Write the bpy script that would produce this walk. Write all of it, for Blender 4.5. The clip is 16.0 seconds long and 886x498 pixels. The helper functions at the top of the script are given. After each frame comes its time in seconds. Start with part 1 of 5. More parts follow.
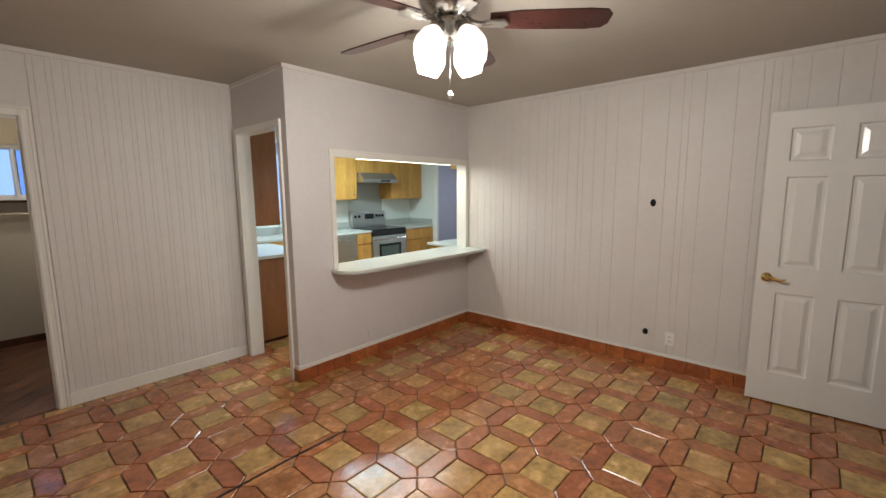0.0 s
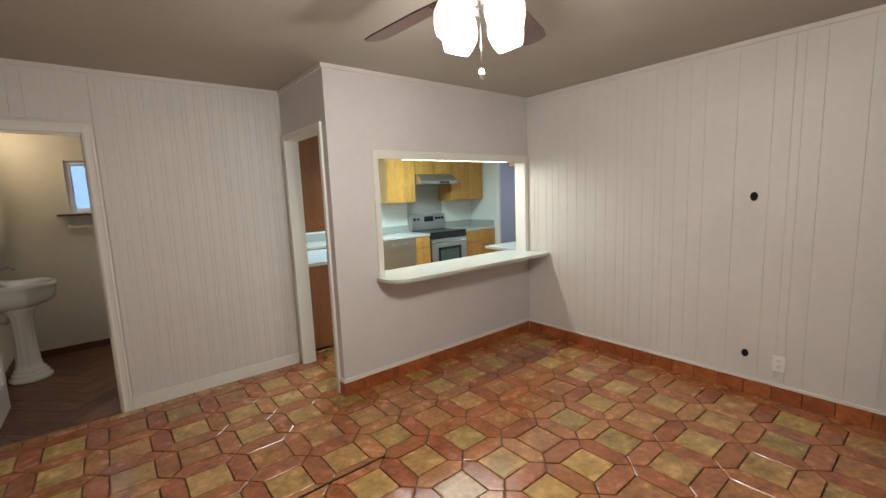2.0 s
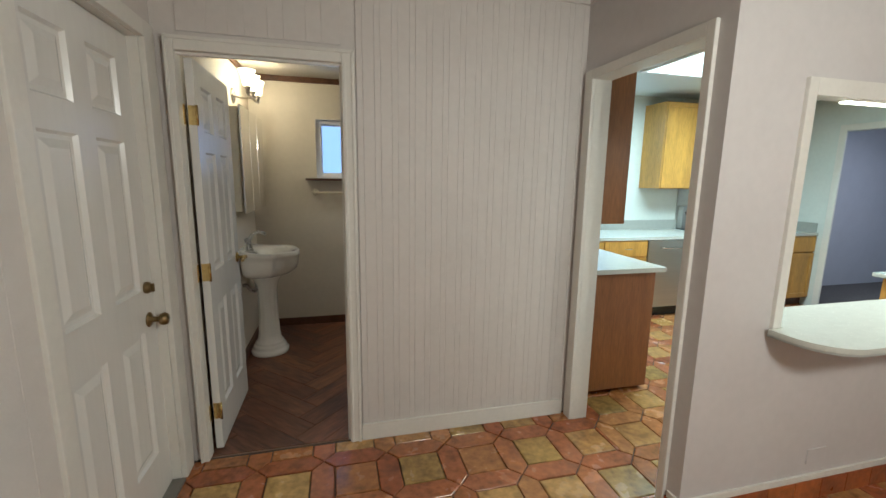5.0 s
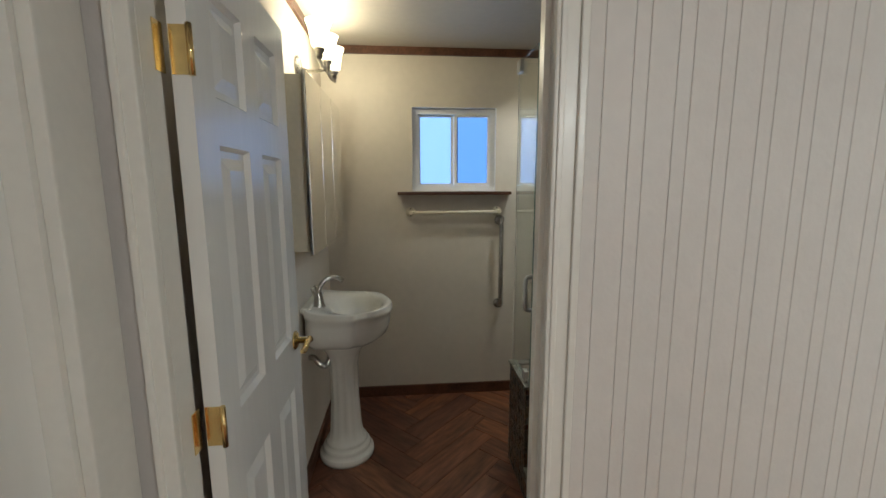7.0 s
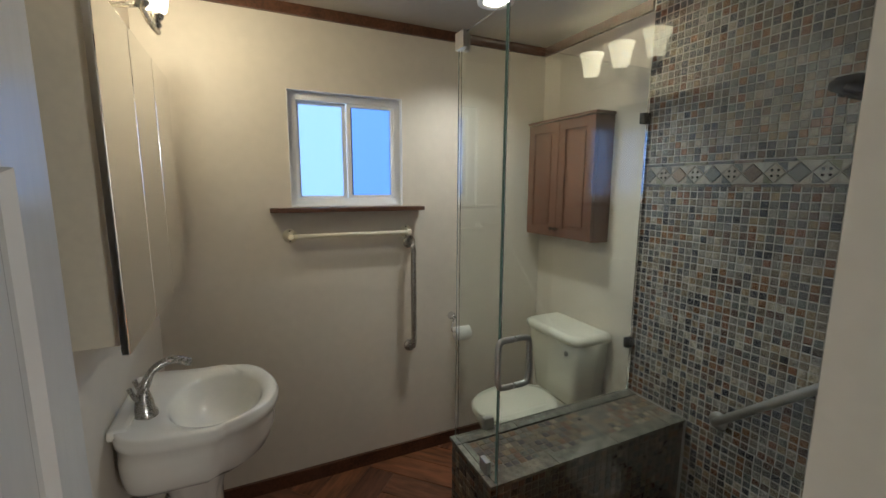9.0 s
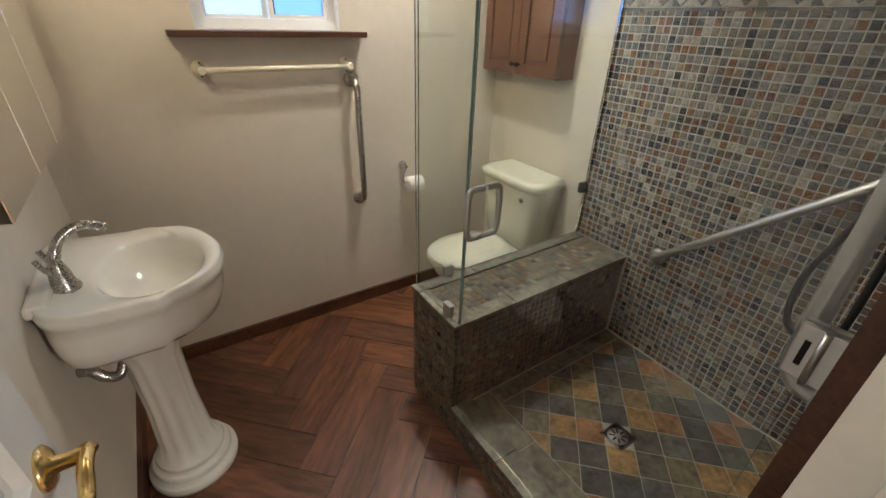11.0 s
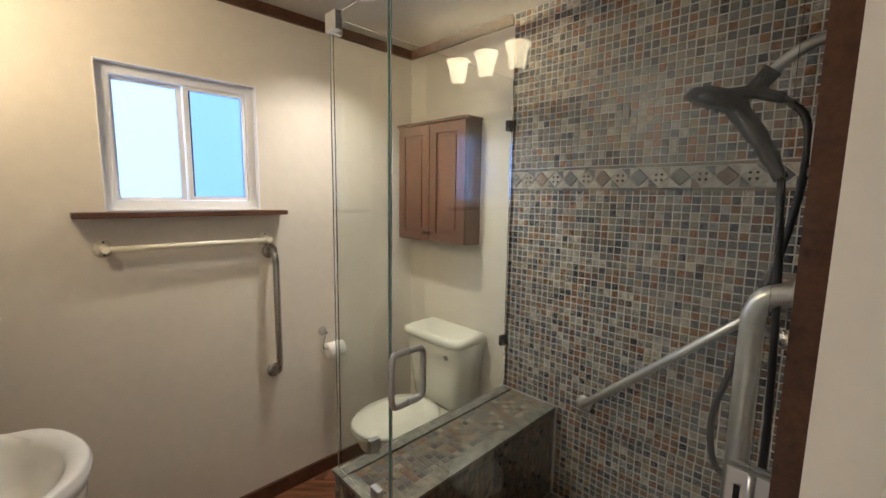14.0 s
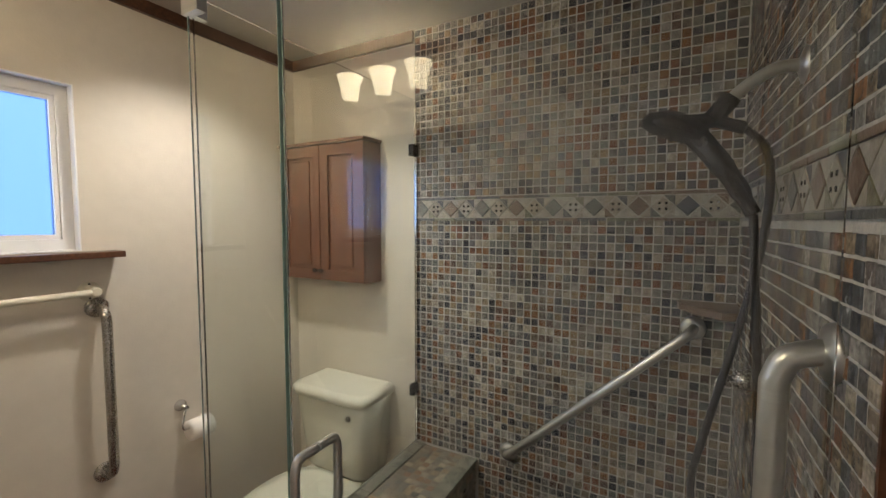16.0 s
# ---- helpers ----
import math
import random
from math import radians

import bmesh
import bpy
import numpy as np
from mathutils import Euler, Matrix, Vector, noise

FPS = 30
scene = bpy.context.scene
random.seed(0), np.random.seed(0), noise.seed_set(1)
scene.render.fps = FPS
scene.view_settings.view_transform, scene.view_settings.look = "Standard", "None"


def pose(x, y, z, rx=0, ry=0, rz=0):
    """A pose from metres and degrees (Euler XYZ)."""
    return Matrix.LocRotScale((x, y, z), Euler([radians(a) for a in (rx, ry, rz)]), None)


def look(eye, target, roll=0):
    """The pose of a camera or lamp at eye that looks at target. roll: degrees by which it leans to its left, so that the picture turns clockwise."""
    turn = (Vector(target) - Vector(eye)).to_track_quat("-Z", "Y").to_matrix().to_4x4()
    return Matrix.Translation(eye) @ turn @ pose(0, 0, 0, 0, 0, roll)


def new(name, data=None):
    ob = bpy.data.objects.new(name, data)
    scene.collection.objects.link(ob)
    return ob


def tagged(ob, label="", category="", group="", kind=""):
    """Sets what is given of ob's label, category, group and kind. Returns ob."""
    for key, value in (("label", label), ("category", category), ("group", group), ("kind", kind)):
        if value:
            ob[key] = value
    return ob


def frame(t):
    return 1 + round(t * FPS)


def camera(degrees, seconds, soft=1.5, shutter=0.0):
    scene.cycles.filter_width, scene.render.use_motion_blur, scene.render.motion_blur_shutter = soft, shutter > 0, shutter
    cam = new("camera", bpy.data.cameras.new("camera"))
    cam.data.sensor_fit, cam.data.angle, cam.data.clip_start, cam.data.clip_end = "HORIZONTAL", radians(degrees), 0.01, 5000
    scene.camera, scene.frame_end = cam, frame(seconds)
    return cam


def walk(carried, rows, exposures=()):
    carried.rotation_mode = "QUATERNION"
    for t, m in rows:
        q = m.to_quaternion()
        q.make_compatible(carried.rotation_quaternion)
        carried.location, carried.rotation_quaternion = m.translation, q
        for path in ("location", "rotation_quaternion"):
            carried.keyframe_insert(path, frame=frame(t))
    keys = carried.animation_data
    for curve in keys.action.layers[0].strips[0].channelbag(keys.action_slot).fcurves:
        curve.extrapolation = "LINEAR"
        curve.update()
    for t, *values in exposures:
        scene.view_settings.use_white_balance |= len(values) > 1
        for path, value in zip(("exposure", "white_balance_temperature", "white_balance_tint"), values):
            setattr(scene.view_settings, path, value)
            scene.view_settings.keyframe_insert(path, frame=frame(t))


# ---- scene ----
cam = camera(94.0, 16.0)
PATH = [
    (0, (0.275, -0.143, 1.524), (1.759, 1.17, 1.252), -0.4),
    (0.5, (0.292, -0.11, 1.514), (1.713, 1.272, 1.248), -0.6),
    (1, (0.369, -0.04, 1.522), (1.709, 1.425, 1.284), -1.4),
    (1.5, (0.543, -0.055, 1.53), (1.806, 1.479, 1.298), -2.2),
    (2, (0.606, -0.03, 1.525), (1.847, 1.516, 1.262), -2.3),
    (2.5, (0.634, -0.045, 1.514), (1.898, 1.476, 1.216), -1.6),
    (3, (0.662, 0.051, 1.487), (1.973, 1.522, 1.145), -0.1),
    (3.5, (0.685, 0.357, 1.501), (2.089, 1.737, 1.149), 1.9),
    (4, (0.751, 0.675, 1.485), (2.117, 2.098, 1.161), 2.0),
    (4.5, (0.712, 1.122, 1.479), (1.67, 2.851, 1.171), 1.2),
    (5, (0.499, 1.567, 1.483), (0.983, 3.479, 1.149), 0.8),
    (5.2, (0.443, 1.726, 1.486), (0.77, 3.667, 1.132), 0.4),
    (7.3, (0.226, 3.16, 1.524), (0.4, 5.13, 1.226), -0.2),
    (7.5, (0.2, 3.272, 1.552), (0.486, 5.226, 1.235), -0.4),
    (8, (0.124, 3.498, 1.559), (0.628, 5.41, 1.259), -0.3),
    (8.2, (0.118, 3.552, 1.562), (0.7, 5.443, 1.275), -0.2),
    (10.3, (0.115, 3.802, 1.598), (1.157, 5.409, 1.022), 1.2),
    (10.5, (0.109, 3.816, 1.574), (1.141, 5.381, 0.877), 1.4),
    (11, (0.11, 3.841, 1.531), (1.092, 5.288, 0.56), 1.7),
    (11.5, (0.123, 3.847, 1.491), (1.05, 5.177, 0.319), 1.8),
    (12, (0.132, 3.855, 1.464), (1.005, 5.106, 0.17), 1.1),
    (12.5, (0.133, 3.856, 1.449), (0.986, 5.074, 0.111), 0.2),
    (13, (0.135, 3.852, 1.462), (1.144, 5.129, 0.299), 2.2),
    (13.5, (0.124, 3.827, 1.527), (1.431, 5.231, 0.962), 3.2),
    (14, (0.114, 3.836, 1.551), (1.506, 5.249, 1.295), 0.8),
    (14.5, (0.14, 3.884, 1.563), (1.584, 5.259, 1.415), 0.6),
    (15, (0.18, 3.948, 1.585), (1.74, 5.196, 1.49), 0.3),
    (15.5, (0.203, 4.028, 1.592), (1.891, 5.098, 1.524), -0.3),
    (16, (0.236, 4.074, 1.577), (1.983, 5.038, 1.445), 0.1),
]
walk(cam, [(t, look(eye, target, roll)) for t, eye, target, roll in PATH],
     [(0, 0.0, 6500, 9), (3.0, 0.05, 6400, 6), (4.2, 0.1, 6250, 4), (5.0, 0.15, 6150, 2), (7.3, 0.2, 5850, 1), (8.2, 0.3, 5900, 3), (10.3, 0.55, 5800, 6), (10.6, 0.75, 5950, 7),
      (11.0, 1.05, 6400, 9), (12.0, 1.6, 6550, 11), (12.7, 1.65, 6550, 11), (13.2, 1.55, 6500, 10), (13.6, 1.4, 6400, 10), (14.0, 1.05, 6400, 11),
      (14.5, 0.8, 6200, 11), (15.0, 0.8, 5950, 10), (16.0, 0.85, 6500, 11)])

# ---- world and light ----
world = bpy.data.worlds.new("world")
scene.world = world
world.use_nodes = True
wn = world.node_tree
sky = wn.nodes.new("ShaderNodeTexSky")
sky.sky_type, sky.sun_disc = "NISHITA", False
sky.sun_elevation, sky.sun_rotation = radians(25), radians(200)
wn.links.new(sky.outputs[0], wn.nodes["Background"].inputs[0])
wn.nodes["Background"].inputs[1].default_value = 0.12


def lamp(name, kind, place, watts, colour, size=0.05, target=None, size_y=None):
    data = bpy.data.lights.new(name, kind)
    data.energy, data.color = watts, colour
    if kind == "AREA":
        data.shape, data.size, data.size_y = "RECTANGLE", size, size_y or size
    elif kind == "SUN":
        data.angle = radians(10)
    else:
        data.shadow_soft_size = size
    ob = new(name, data)
    ob.matrix_world = look(place, target) if target else Matrix.Translation(place)
    return ob


WARM, COOL, DAY = (1.0, 0.95, 0.88), (0.72, 0.93, 1.0), (0.17, 0.42, 1.0)
FAN = (1.70, 1.07)
sun = lamp("sun", "SUN", (0, 20, 15), 0.7, (1, 0.95, 0.88), target=(0, 0, 0))
for k in range(4):
    a = radians(41.5 + 45 + 90 * k)
    lamp("fan_bulb", "POINT", (FAN[0] + 0.15 * math.cos(a), FAN[1] + 0.15 * math.sin(a), 2.015), 19.5, WARM, 0.04)
for k in range(3):
    lamp("vanity_bulb", "POINT", (-0.13, 5.04 + 0.19 * k, 2.19), 2.1, (1.0, 0.84, 0.60), 0.02)
downlight_bulb = lamp("downlight_bulb", "SPOT", (1.17, 5.40, 2.392), 39, (1.0, 0.94, 0.84), 0.05, target=(1.17, 5.40, 0))
downlight_bulb.data.spot_size, downlight_bulb.data.spot_blend = radians(125), 0.8
lamp("bath_window_light", "AREA", (0.586, 5.945, 1.752), 3.6, (0.42, 0.66, 1.0), 0.57, target=(0.586, 4.0, 1.752), size_y=0.55)
lamp("kitchen_ceiling_tubes", "AREA", (3.75, 4.5, 2.40), 66, COOL, 1.2, target=(3.75, 4.5, 0), size_y=0.6)
lamp("kitchen_window_light", "AREA", (3.3, 6.01, 1.75), 9, (0.3, 0.55, 1.0), 0.9, target=(3.3, 4.0, 1.2), size_y=1.1)
lamp("header_tube", "AREA", (3.2, 2.930, 1.822), 12, (1.0, 0.96, 0.84), 1.25, target=(3.2, 2.931, 0), size_y=0.02)
# Unseen lamp added to brighten the room beyond the kitchen doorway.
lamp("far_room_fill", "AREA", (7.3, 4.4, 2.40), 28, (0.75, 0.8, 1.0), 0.8, target=(7.3, 4.4, 0))


# ---- materials ----
def material(name, colour, rough=0.5, metal=0.0, vary=0.06, scale=6.0, bump=0.0, bump_scale=60.0, coat=0.0, stretch=(1, 1, 1)):
    m = bpy.data.materials.new(name)
    m.use_nodes = True
    n, l = m.node_tree.nodes, m.node_tree.links
    b = n["Principled BSDF"]
    b.inputs["Roughness"].default_value, b.inputs["Metallic"].default_value = rough, metal
    b.inputs["Coat Weight"].default_value = coat
    b.inputs["Coat Roughness"].default_value = 0.12
    tc = n.new("ShaderNodeNewGeometry")
    mp = n.new("ShaderNodeMapping")
    mp.inputs["Scale"].default_value = stretch
    l.new(tc.outputs["Position"], mp.inputs["Vector"])
    big, fine = n.new("ShaderNodeTexNoise"), n.new("ShaderNodeTexNoise")
    big.inputs["Scale"].default_value, big.inputs["Detail"].default_value = scale, 3
    fine.inputs["Scale"].default_value, fine.inputs["Detail"].default_value = scale * 9, 4
    mix = n.new("ShaderNodeMath")
    mix.operation = "MULTIPLY_ADD"
    mix.inputs[1].default_value = 0.5
    half = n.new("ShaderNodeMath")
    half.operation = "MULTIPLY"
    half.inputs[1].default_value = 0.5
    l.new(mp.outputs[0], big.inputs["Vector"])
    l.new(mp.outputs[0], fine.inputs["Vector"])
    l.new(fine.outputs[0], half.inputs[0])
    l.new(big.outputs[0], mix.inputs[0])
    l.new(half.outputs[0], mix.inputs[2])
    ramp = n.new("ShaderNodeValToRGB")
    ramp.color_ramp.elements[0].position, ramp.color_ramp.elements[1].position = 0.32, 0.68
    ramp.color_ramp.elements[0].color = (*[max(0, c * (1 - vary * 1.6)) for c in colour], 1)
    ramp.color_ramp.elements[1].color = (*[min(1, c * (1 + vary)) for c in colour], 1)
    l.new(mix.outputs[0], ramp.inputs[0])
    l.new(ramp.outputs[0], b.inputs["Base Color"])
    rr = n.new("ShaderNodeMapRange")
    rr.inputs["To Min"].default_value, rr.inputs["To Max"].default_value = max(0.02, rough - 0.06), min(1, rough + 0.1)
    l.new(fine.outputs[0], rr.inputs["Value"])
    l.new(rr.outputs[0], b.inputs["Roughness"])
    if bump:
        bt, bn = n.new("ShaderNodeTexNoise"), n.new("ShaderNodeBump")
        bt.inputs["Scale"].default_value, bt.inputs["Detail"].default_value = bump_scale, 4
        bn.inputs["Strength"].default_value, bn.inputs["Distance"].default_value = bump, 0.004
        l.new(mp.outputs[0], bt.inputs["Vector"])
        l.new(bt.outputs[0], bn.inputs["Height"])
        l.new(bn.outputs[0], b.inputs["Normal"])
    return m


def pieces(name, stops, rough, islands=False, grain=40.0, vary=0.25, bump=0.4, stretch=(1, 1, 1), coat=0.0, patch=9.0):
    """A material whose colour steps from piece to piece, mottled within each piece."""
    m = bpy.data.materials.new(name)
    m.use_nodes = True
    n, l = m.node_tree.nodes, m.node_tree.links
    b = n["Principled BSDF"]
    b.inputs["Coat Weight"].default_value, b.inputs["Coat Roughness"].default_value = coat, 0.16
    b.inputs["Coat IOR"].default_value = 1.65
    ge, oi = n.new("ShaderNodeNewGeometry"), n.new("ShaderNodeObjectInfo")
    rnd = ge.outputs["Random Per Island"] if islands else oi.outputs["Random"]
    ramp = n.new("ShaderNodeValToRGB")
    cr = ramp.color_ramp
    cr.interpolation = "CONSTANT"
    while len(cr.elements) < len(stops):
        cr.elements.new(0.5)
    for k, c in enumerate(stops):
        cr.elements[k].position, cr.elements[k].color = k / len(stops), (*c, 1)
    l.new(rnd, ramp.inputs[0])
    mp, shift = n.new("ShaderNodeMapping"), n.new("ShaderNodeVectorMath")
    mp.inputs["Scale"].default_value = stretch
    shift.operation = "ADD"
    mul = n.new("ShaderNodeMath")
    mul.operation = "MULTIPLY"
    mul.inputs[1].default_value = 37.0
    l.new(rnd, mul.inputs[0])
    l.new(ge.outputs["Position"], mp.inputs["Vector"])
    l.new(mp.outputs[0], shift.inputs[0])
    l.new(mul.outputs[0], shift.inputs[1])
    t1, t2 = n.new("ShaderNodeTexNoise"), n.new("ShaderNodeTexNoise")
    t1.inputs["Scale"].default_value, t1.inputs["Detail"].default_value = patch, 4
    t2.inputs["Scale"].default_value, t2.inputs["Detail"].default_value = grain, 6
    for t in (t1, t2):
        l.new(shift.outputs[0], t.inputs["Vector"])
    add = n.new("ShaderNodeMath")
    l.new(t1.outputs[0], add.inputs[0])
    l.new(t2.outputs[0], add.inputs[1])
    sc = n.new("ShaderNodeMapRange")
    sc.inputs["From Min"].default_value, sc.inputs["From Max"].default_value = 0.7, 1.3
    sc.inputs["To Min"].default_value, sc.inputs["To Max"].default_value = 1 - vary * 1.5, 1 + vary
    l.new(add.outputs[0], sc.inputs["Value"])
    vm = n.new("ShaderNodeVectorMath")
    vm.operation = "SCALE"
    l.new(ramp.outputs[0], vm.inputs[0])
    l.new(sc.outputs[0], vm.inputs["Scale"])
    l.new(vm.outputs[0], b.inputs["Base Color"])
    rr = n.new("ShaderNodeMapRange")
    rr.inputs["To Min"].default_value, rr.inputs["To Max"].default_value = max(0.03, rough - 0.1), rough + 0.15
    l.new(t1.outputs[0], rr.inputs["Value"])
    l.new(rr.outputs[0], b.inputs["Roughness"])
    bn = n.new("ShaderNodeBump")
    bn.inputs["Strength"].default_value, bn.inputs["Distance"].default_value = bump, 0.004
    l.new(add.outputs[0], bn.inputs["Height"])
    l.new(bn.outputs[0], b.inputs["Normal"])
    return m


def glowing(name, colour, strength):
    m = bpy.data.materials.new(name)
    m.use_nodes = True
    b = m.node_tree.nodes["Principled BSDF"]
    b.inputs["Base Color"].default_value = (0.9, 0.9, 0.88, 1)
    b.inputs["Emission Color"].default_value = (*colour, 1)
    b.inputs["Emission Strength"].default_value = strength
    return m


def glass(name, colour=(1, 1, 1), rough=0.0, ior=1.45):
    m = bpy.data.materials.new(name)
    m.use_nodes = True
    b = m.node_tree.nodes["Principled BSDF"]
    b.inputs["Base Color"].default_value = (*colour, 1)
    b.inputs["Transmission Weight"].default_value = 1
    b.inputs["Roughness"].default_value, b.inputs["IOR"].default_value = rough, ior
    return m


PANEL = material("painted_panelling", (0.65, 0.615, 0.585), 0.5, vary=0.03, scale=3, bump=0.15, bump_scale=90)
DRYWALL = material("greige_wall_paint", (0.62, 0.59, 0.58), 0.6, vary=0.03, scale=3, bump=0.12, bump_scale=150)
BATHPAINT = material("cream_wall_paint", (0.65, 0.59, 0.505), 0.55, vary=0.03, scale=2.5, bump=0.12, bump_scale=140)
KITPAINT = material("pale_kitchen_paint", (0.66, 0.70, 0.66), 0.5, vary=0.03, scale=3)
LILAC = material("lilac_grey_paint", (0.45, 0.455, 0.49), 0.6, vary=0.03)
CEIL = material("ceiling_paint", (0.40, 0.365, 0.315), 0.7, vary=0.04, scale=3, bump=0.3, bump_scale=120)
TRIM = material("white_trim_paint", (0.74, 0.72, 0.67), 0.32, vary=0.03, scale=5)
DOORPAINT = material("white_door_paint", (0.76, 0.75, 0.72), 0.2, vary=0.02, scale=5, bump=0.08, bump_scale=50, stretch=(1, 1, 0.15))
DARKWOOD = material("dark_stained_trim", (0.10, 0.042, 0.022), 0.35, vary=0.4, scale=10, stretch=(1, 1, 1), bump=0.1)
CABWOOD = material("cherry_cabinet_wood", (0.13, 0.045, 0.022), 0.3, vary=0.3, scale=14, stretch=(1, 1, 0.12), coat=0.3)
OAK = material("honey_oak", (0.55, 0.29, 0.065), 0.35, vary=0.22, scale=12, stretch=(1, 1, 0.12), coat=0.2)
ENDPANEL = material("brown_end_panel", (0.27, 0.105, 0.035), 0.38, vary=0.2, scale=12, stretch=(1, 1, 0.12))
LAMINATE = material("pale_laminate", (0.54, 0.55, 0.50), 0.22, vary=0.04, scale=25)
BLUELAM = material("grey_backsplash_laminate", (0.36, 0.37, 0.34), 0.35, vary=0.05, scale=25)
STEEL = material("brushed_steel", (0.56, 0.56, 0.55), 0.3, 0.95, vary=0.06, scale=20, stretch=(0.1, 0.1, 4))
NICKEL = material("brushed_nickel", (0.42, 0.40, 0.37), 0.25, 1.0, vary=0.06, scale=30)
CHROME = material("polished_chrome", (0.72, 0.72, 0.74), 0.1, 1.0, vary=0.03, scale=30)
BRONZE = material("dark_bronze", (0.022, 0.019, 0.018), 0.22, 0.3, vary=0.2, scale=30)
BRASS = material("polished_brass", (0.80, 0.60, 0.26), 0.16, 1.0, vary=0.1, scale=40)
AGED = material("aged_brass", (0.28, 0.20, 0.10), 0.3, 1.0, vary=0.15, scale=40)
BLACK = material("black_gloss", (0.012, 0.012, 0.013), 0.22, vary=0.1)
HOLE = material("dark_void", (0.006, 0.005, 0.005), 0.9, vary=0.1)
RUBBER = material("black_hose", (0.02, 0.02, 0.022), 0.35, 0.2, vary=0.2, scale=60)
PORCELAIN = material("white_porcelain", (0.80, 0.77, 0.70), 0.12, vary=0.02, scale=4, coat=0.5)
BISCUIT = material("biscuit_porcelain", (0.74, 0.72, 0.62), 0.12, vary=0.02, scale=4, coat=0.5)
CREAMMETAL = material("cream_enamel", (0.72, 0.66, 0.52), 0.3, vary=0.04)
VINYL = material("white_vinyl", (0.78, 0.78, 0.78), 0.35, vary=0.02)
PAPER = material("white_paper", (0.82, 0.80, 0.77), 0.85, vary=0.03, scale=30, bump=0.3)
PLASTIC = material("almond_plastic", (0.72, 0.67, 0.60), 0.4, vary=0.02)
WHITEPLASTIC = material("white_plastic", (0.80, 0.78, 0.74), 0.35, vary=0.02)
BLADE = material("mahogany_blade", (0.032, 0.010, 0.008), 0.28, vary=0.3, scale=8, coat=0.3)
MIRROR = material("silver_mirror", (0.88, 0.88, 0.86), 0.02, 1.0, vary=0.01)
CARPET = material("dark_carpet", (0.10, 0.09, 0.085), 0.95, vary=0.2, scale=40, bump=0.5)
GROUT = material("dark_floor_grout", (0.055, 0.036, 0.027), 0.8, vary=0.3, scale=30, bump=0.4)
WOODGROUT = material("brown_floor_grout", (0.30, 0.20, 0.15), 0.8, vary=0.2, scale=30)
BENCHGROUT = material("brown_bench_grout", (0.20, 0.175, 0.135), 0.8, vary=0.25, scale=20, bump=0.3)
MOSGROUT = material("grey_mosaic_grout", (0.43, 0.41, 0.375), 0.8, vary=0.2, scale=20, bump=0.3)
SHADE = glowing("lit_frosted_shade", (1.0, 0.96, 0.90), 1.2)
VSHADE = glowing("lit_vanity_shade", (1.0, 0.84, 0.54), 4.5)
TUBE = glowing("lit_diffuser", (0.72, 0.96, 1.0), 2.2)
WARMTUBE = glowing("lit_tube", (1.0, 0.95, 0.75), 4.0)
DOWNGLOW = glowing("lit_downlight", (1.0, 0.93, 0.8), 5.0)
OUTSIDE = glowing("bright_overcast_distance", (0.25, 0.50, 1.0), 0.45)
SHOWERGLASS = glass("clear_shower_glass", (0.955, 0.985, 0.965), 0.0, 1.47)
GLASSEDGE = material("green_glass_edge", (0.20, 0.30, 0.27), 0.15, vary=0.2, scale=8)
# Window brightness set by tint: dark blue dims the lamps behind, BRIGHTPANE less so.
FROSTED = glass("tint_dimmed_frosted_glass", (0.095, 0.135, 0.25), 0.3, 1.2)
BRIGHTPANE = glass("tint_dimmed_bright_glass", (0.20, 0.22, 0.29), 0.4, 1.2)
OVENGLASS = material("dark_oven_glass", (0.10, 0.13, 0.12), 0.08, 0.3, vary=0.1)
TERRA = [(a, b * 0.9, c * 0.8) for a, b, c in ((0.35, 0.125, 0.05), (0.39, 0.155, 0.06), (0.32, 0.105, 0.043), (0.42, 0.20, 0.08), (0.37, 0.14, 0.065), (0.34, 0.13, 0.048))]
SAND = [(a, b * 0.95, c * 0.85) for a, b, c in ((0.44, 0.27, 0.09), (0.40, 0.21, 0.08), (0.47, 0.30, 0.11), (0.38, 0.17, 0.065), (0.35, 0.22, 0.075), (0.43, 0.25, 0.095), (0.36, 0.155, 0.06))]
PICKET = pieces("terracotta_picket", TERRA, 0.22, grain=30, vary=0.3, bump=0.22, coat=0.28)
SQUARE = pieces("sandy_terracotta", SAND, 0.22, grain=30, vary=0.32, bump=0.22, coat=0.28)
PICKET_I = pieces("terracotta_picket_far", TERRA, 0.22, True, grain=30, vary=0.3, bump=0.22, coat=0.28)
SQUARE_I = pieces("sandy_terracotta_far", SAND, 0.22, True, grain=30, vary=0.32, bump=0.22, coat=0.28)
BASETILE = pieces("terracotta_base", [(0.36, 0.10, 0.03), (0.40, 0.12, 0.035), (0.33, 0.09, 0.03)], 0.3, grain=30, vary=0.25)
SLATE = [(0.17, 0.15, 0.13), (0.10, 0.105, 0.11), (0.22, 0.18, 0.13), (0.13, 0.14, 0.135), (0.05, 0.053, 0.062), (0.26, 0.20, 0.13),
         (0.19, 0.10, 0.065), (0.155, 0.15, 0.145), (0.25, 0.24, 0.22), (0.12, 0.085, 0.07), (0.18, 0.15, 0.115), (0.34, 0.31, 0.25),
         (0.14, 0.125, 0.11), (0.085, 0.09, 0.10), (0.21, 0.115, 0.06), (0.18, 0.175, 0.16)]
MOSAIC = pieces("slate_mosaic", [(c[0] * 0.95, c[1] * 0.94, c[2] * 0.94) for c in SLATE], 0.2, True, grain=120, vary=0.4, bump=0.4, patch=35)
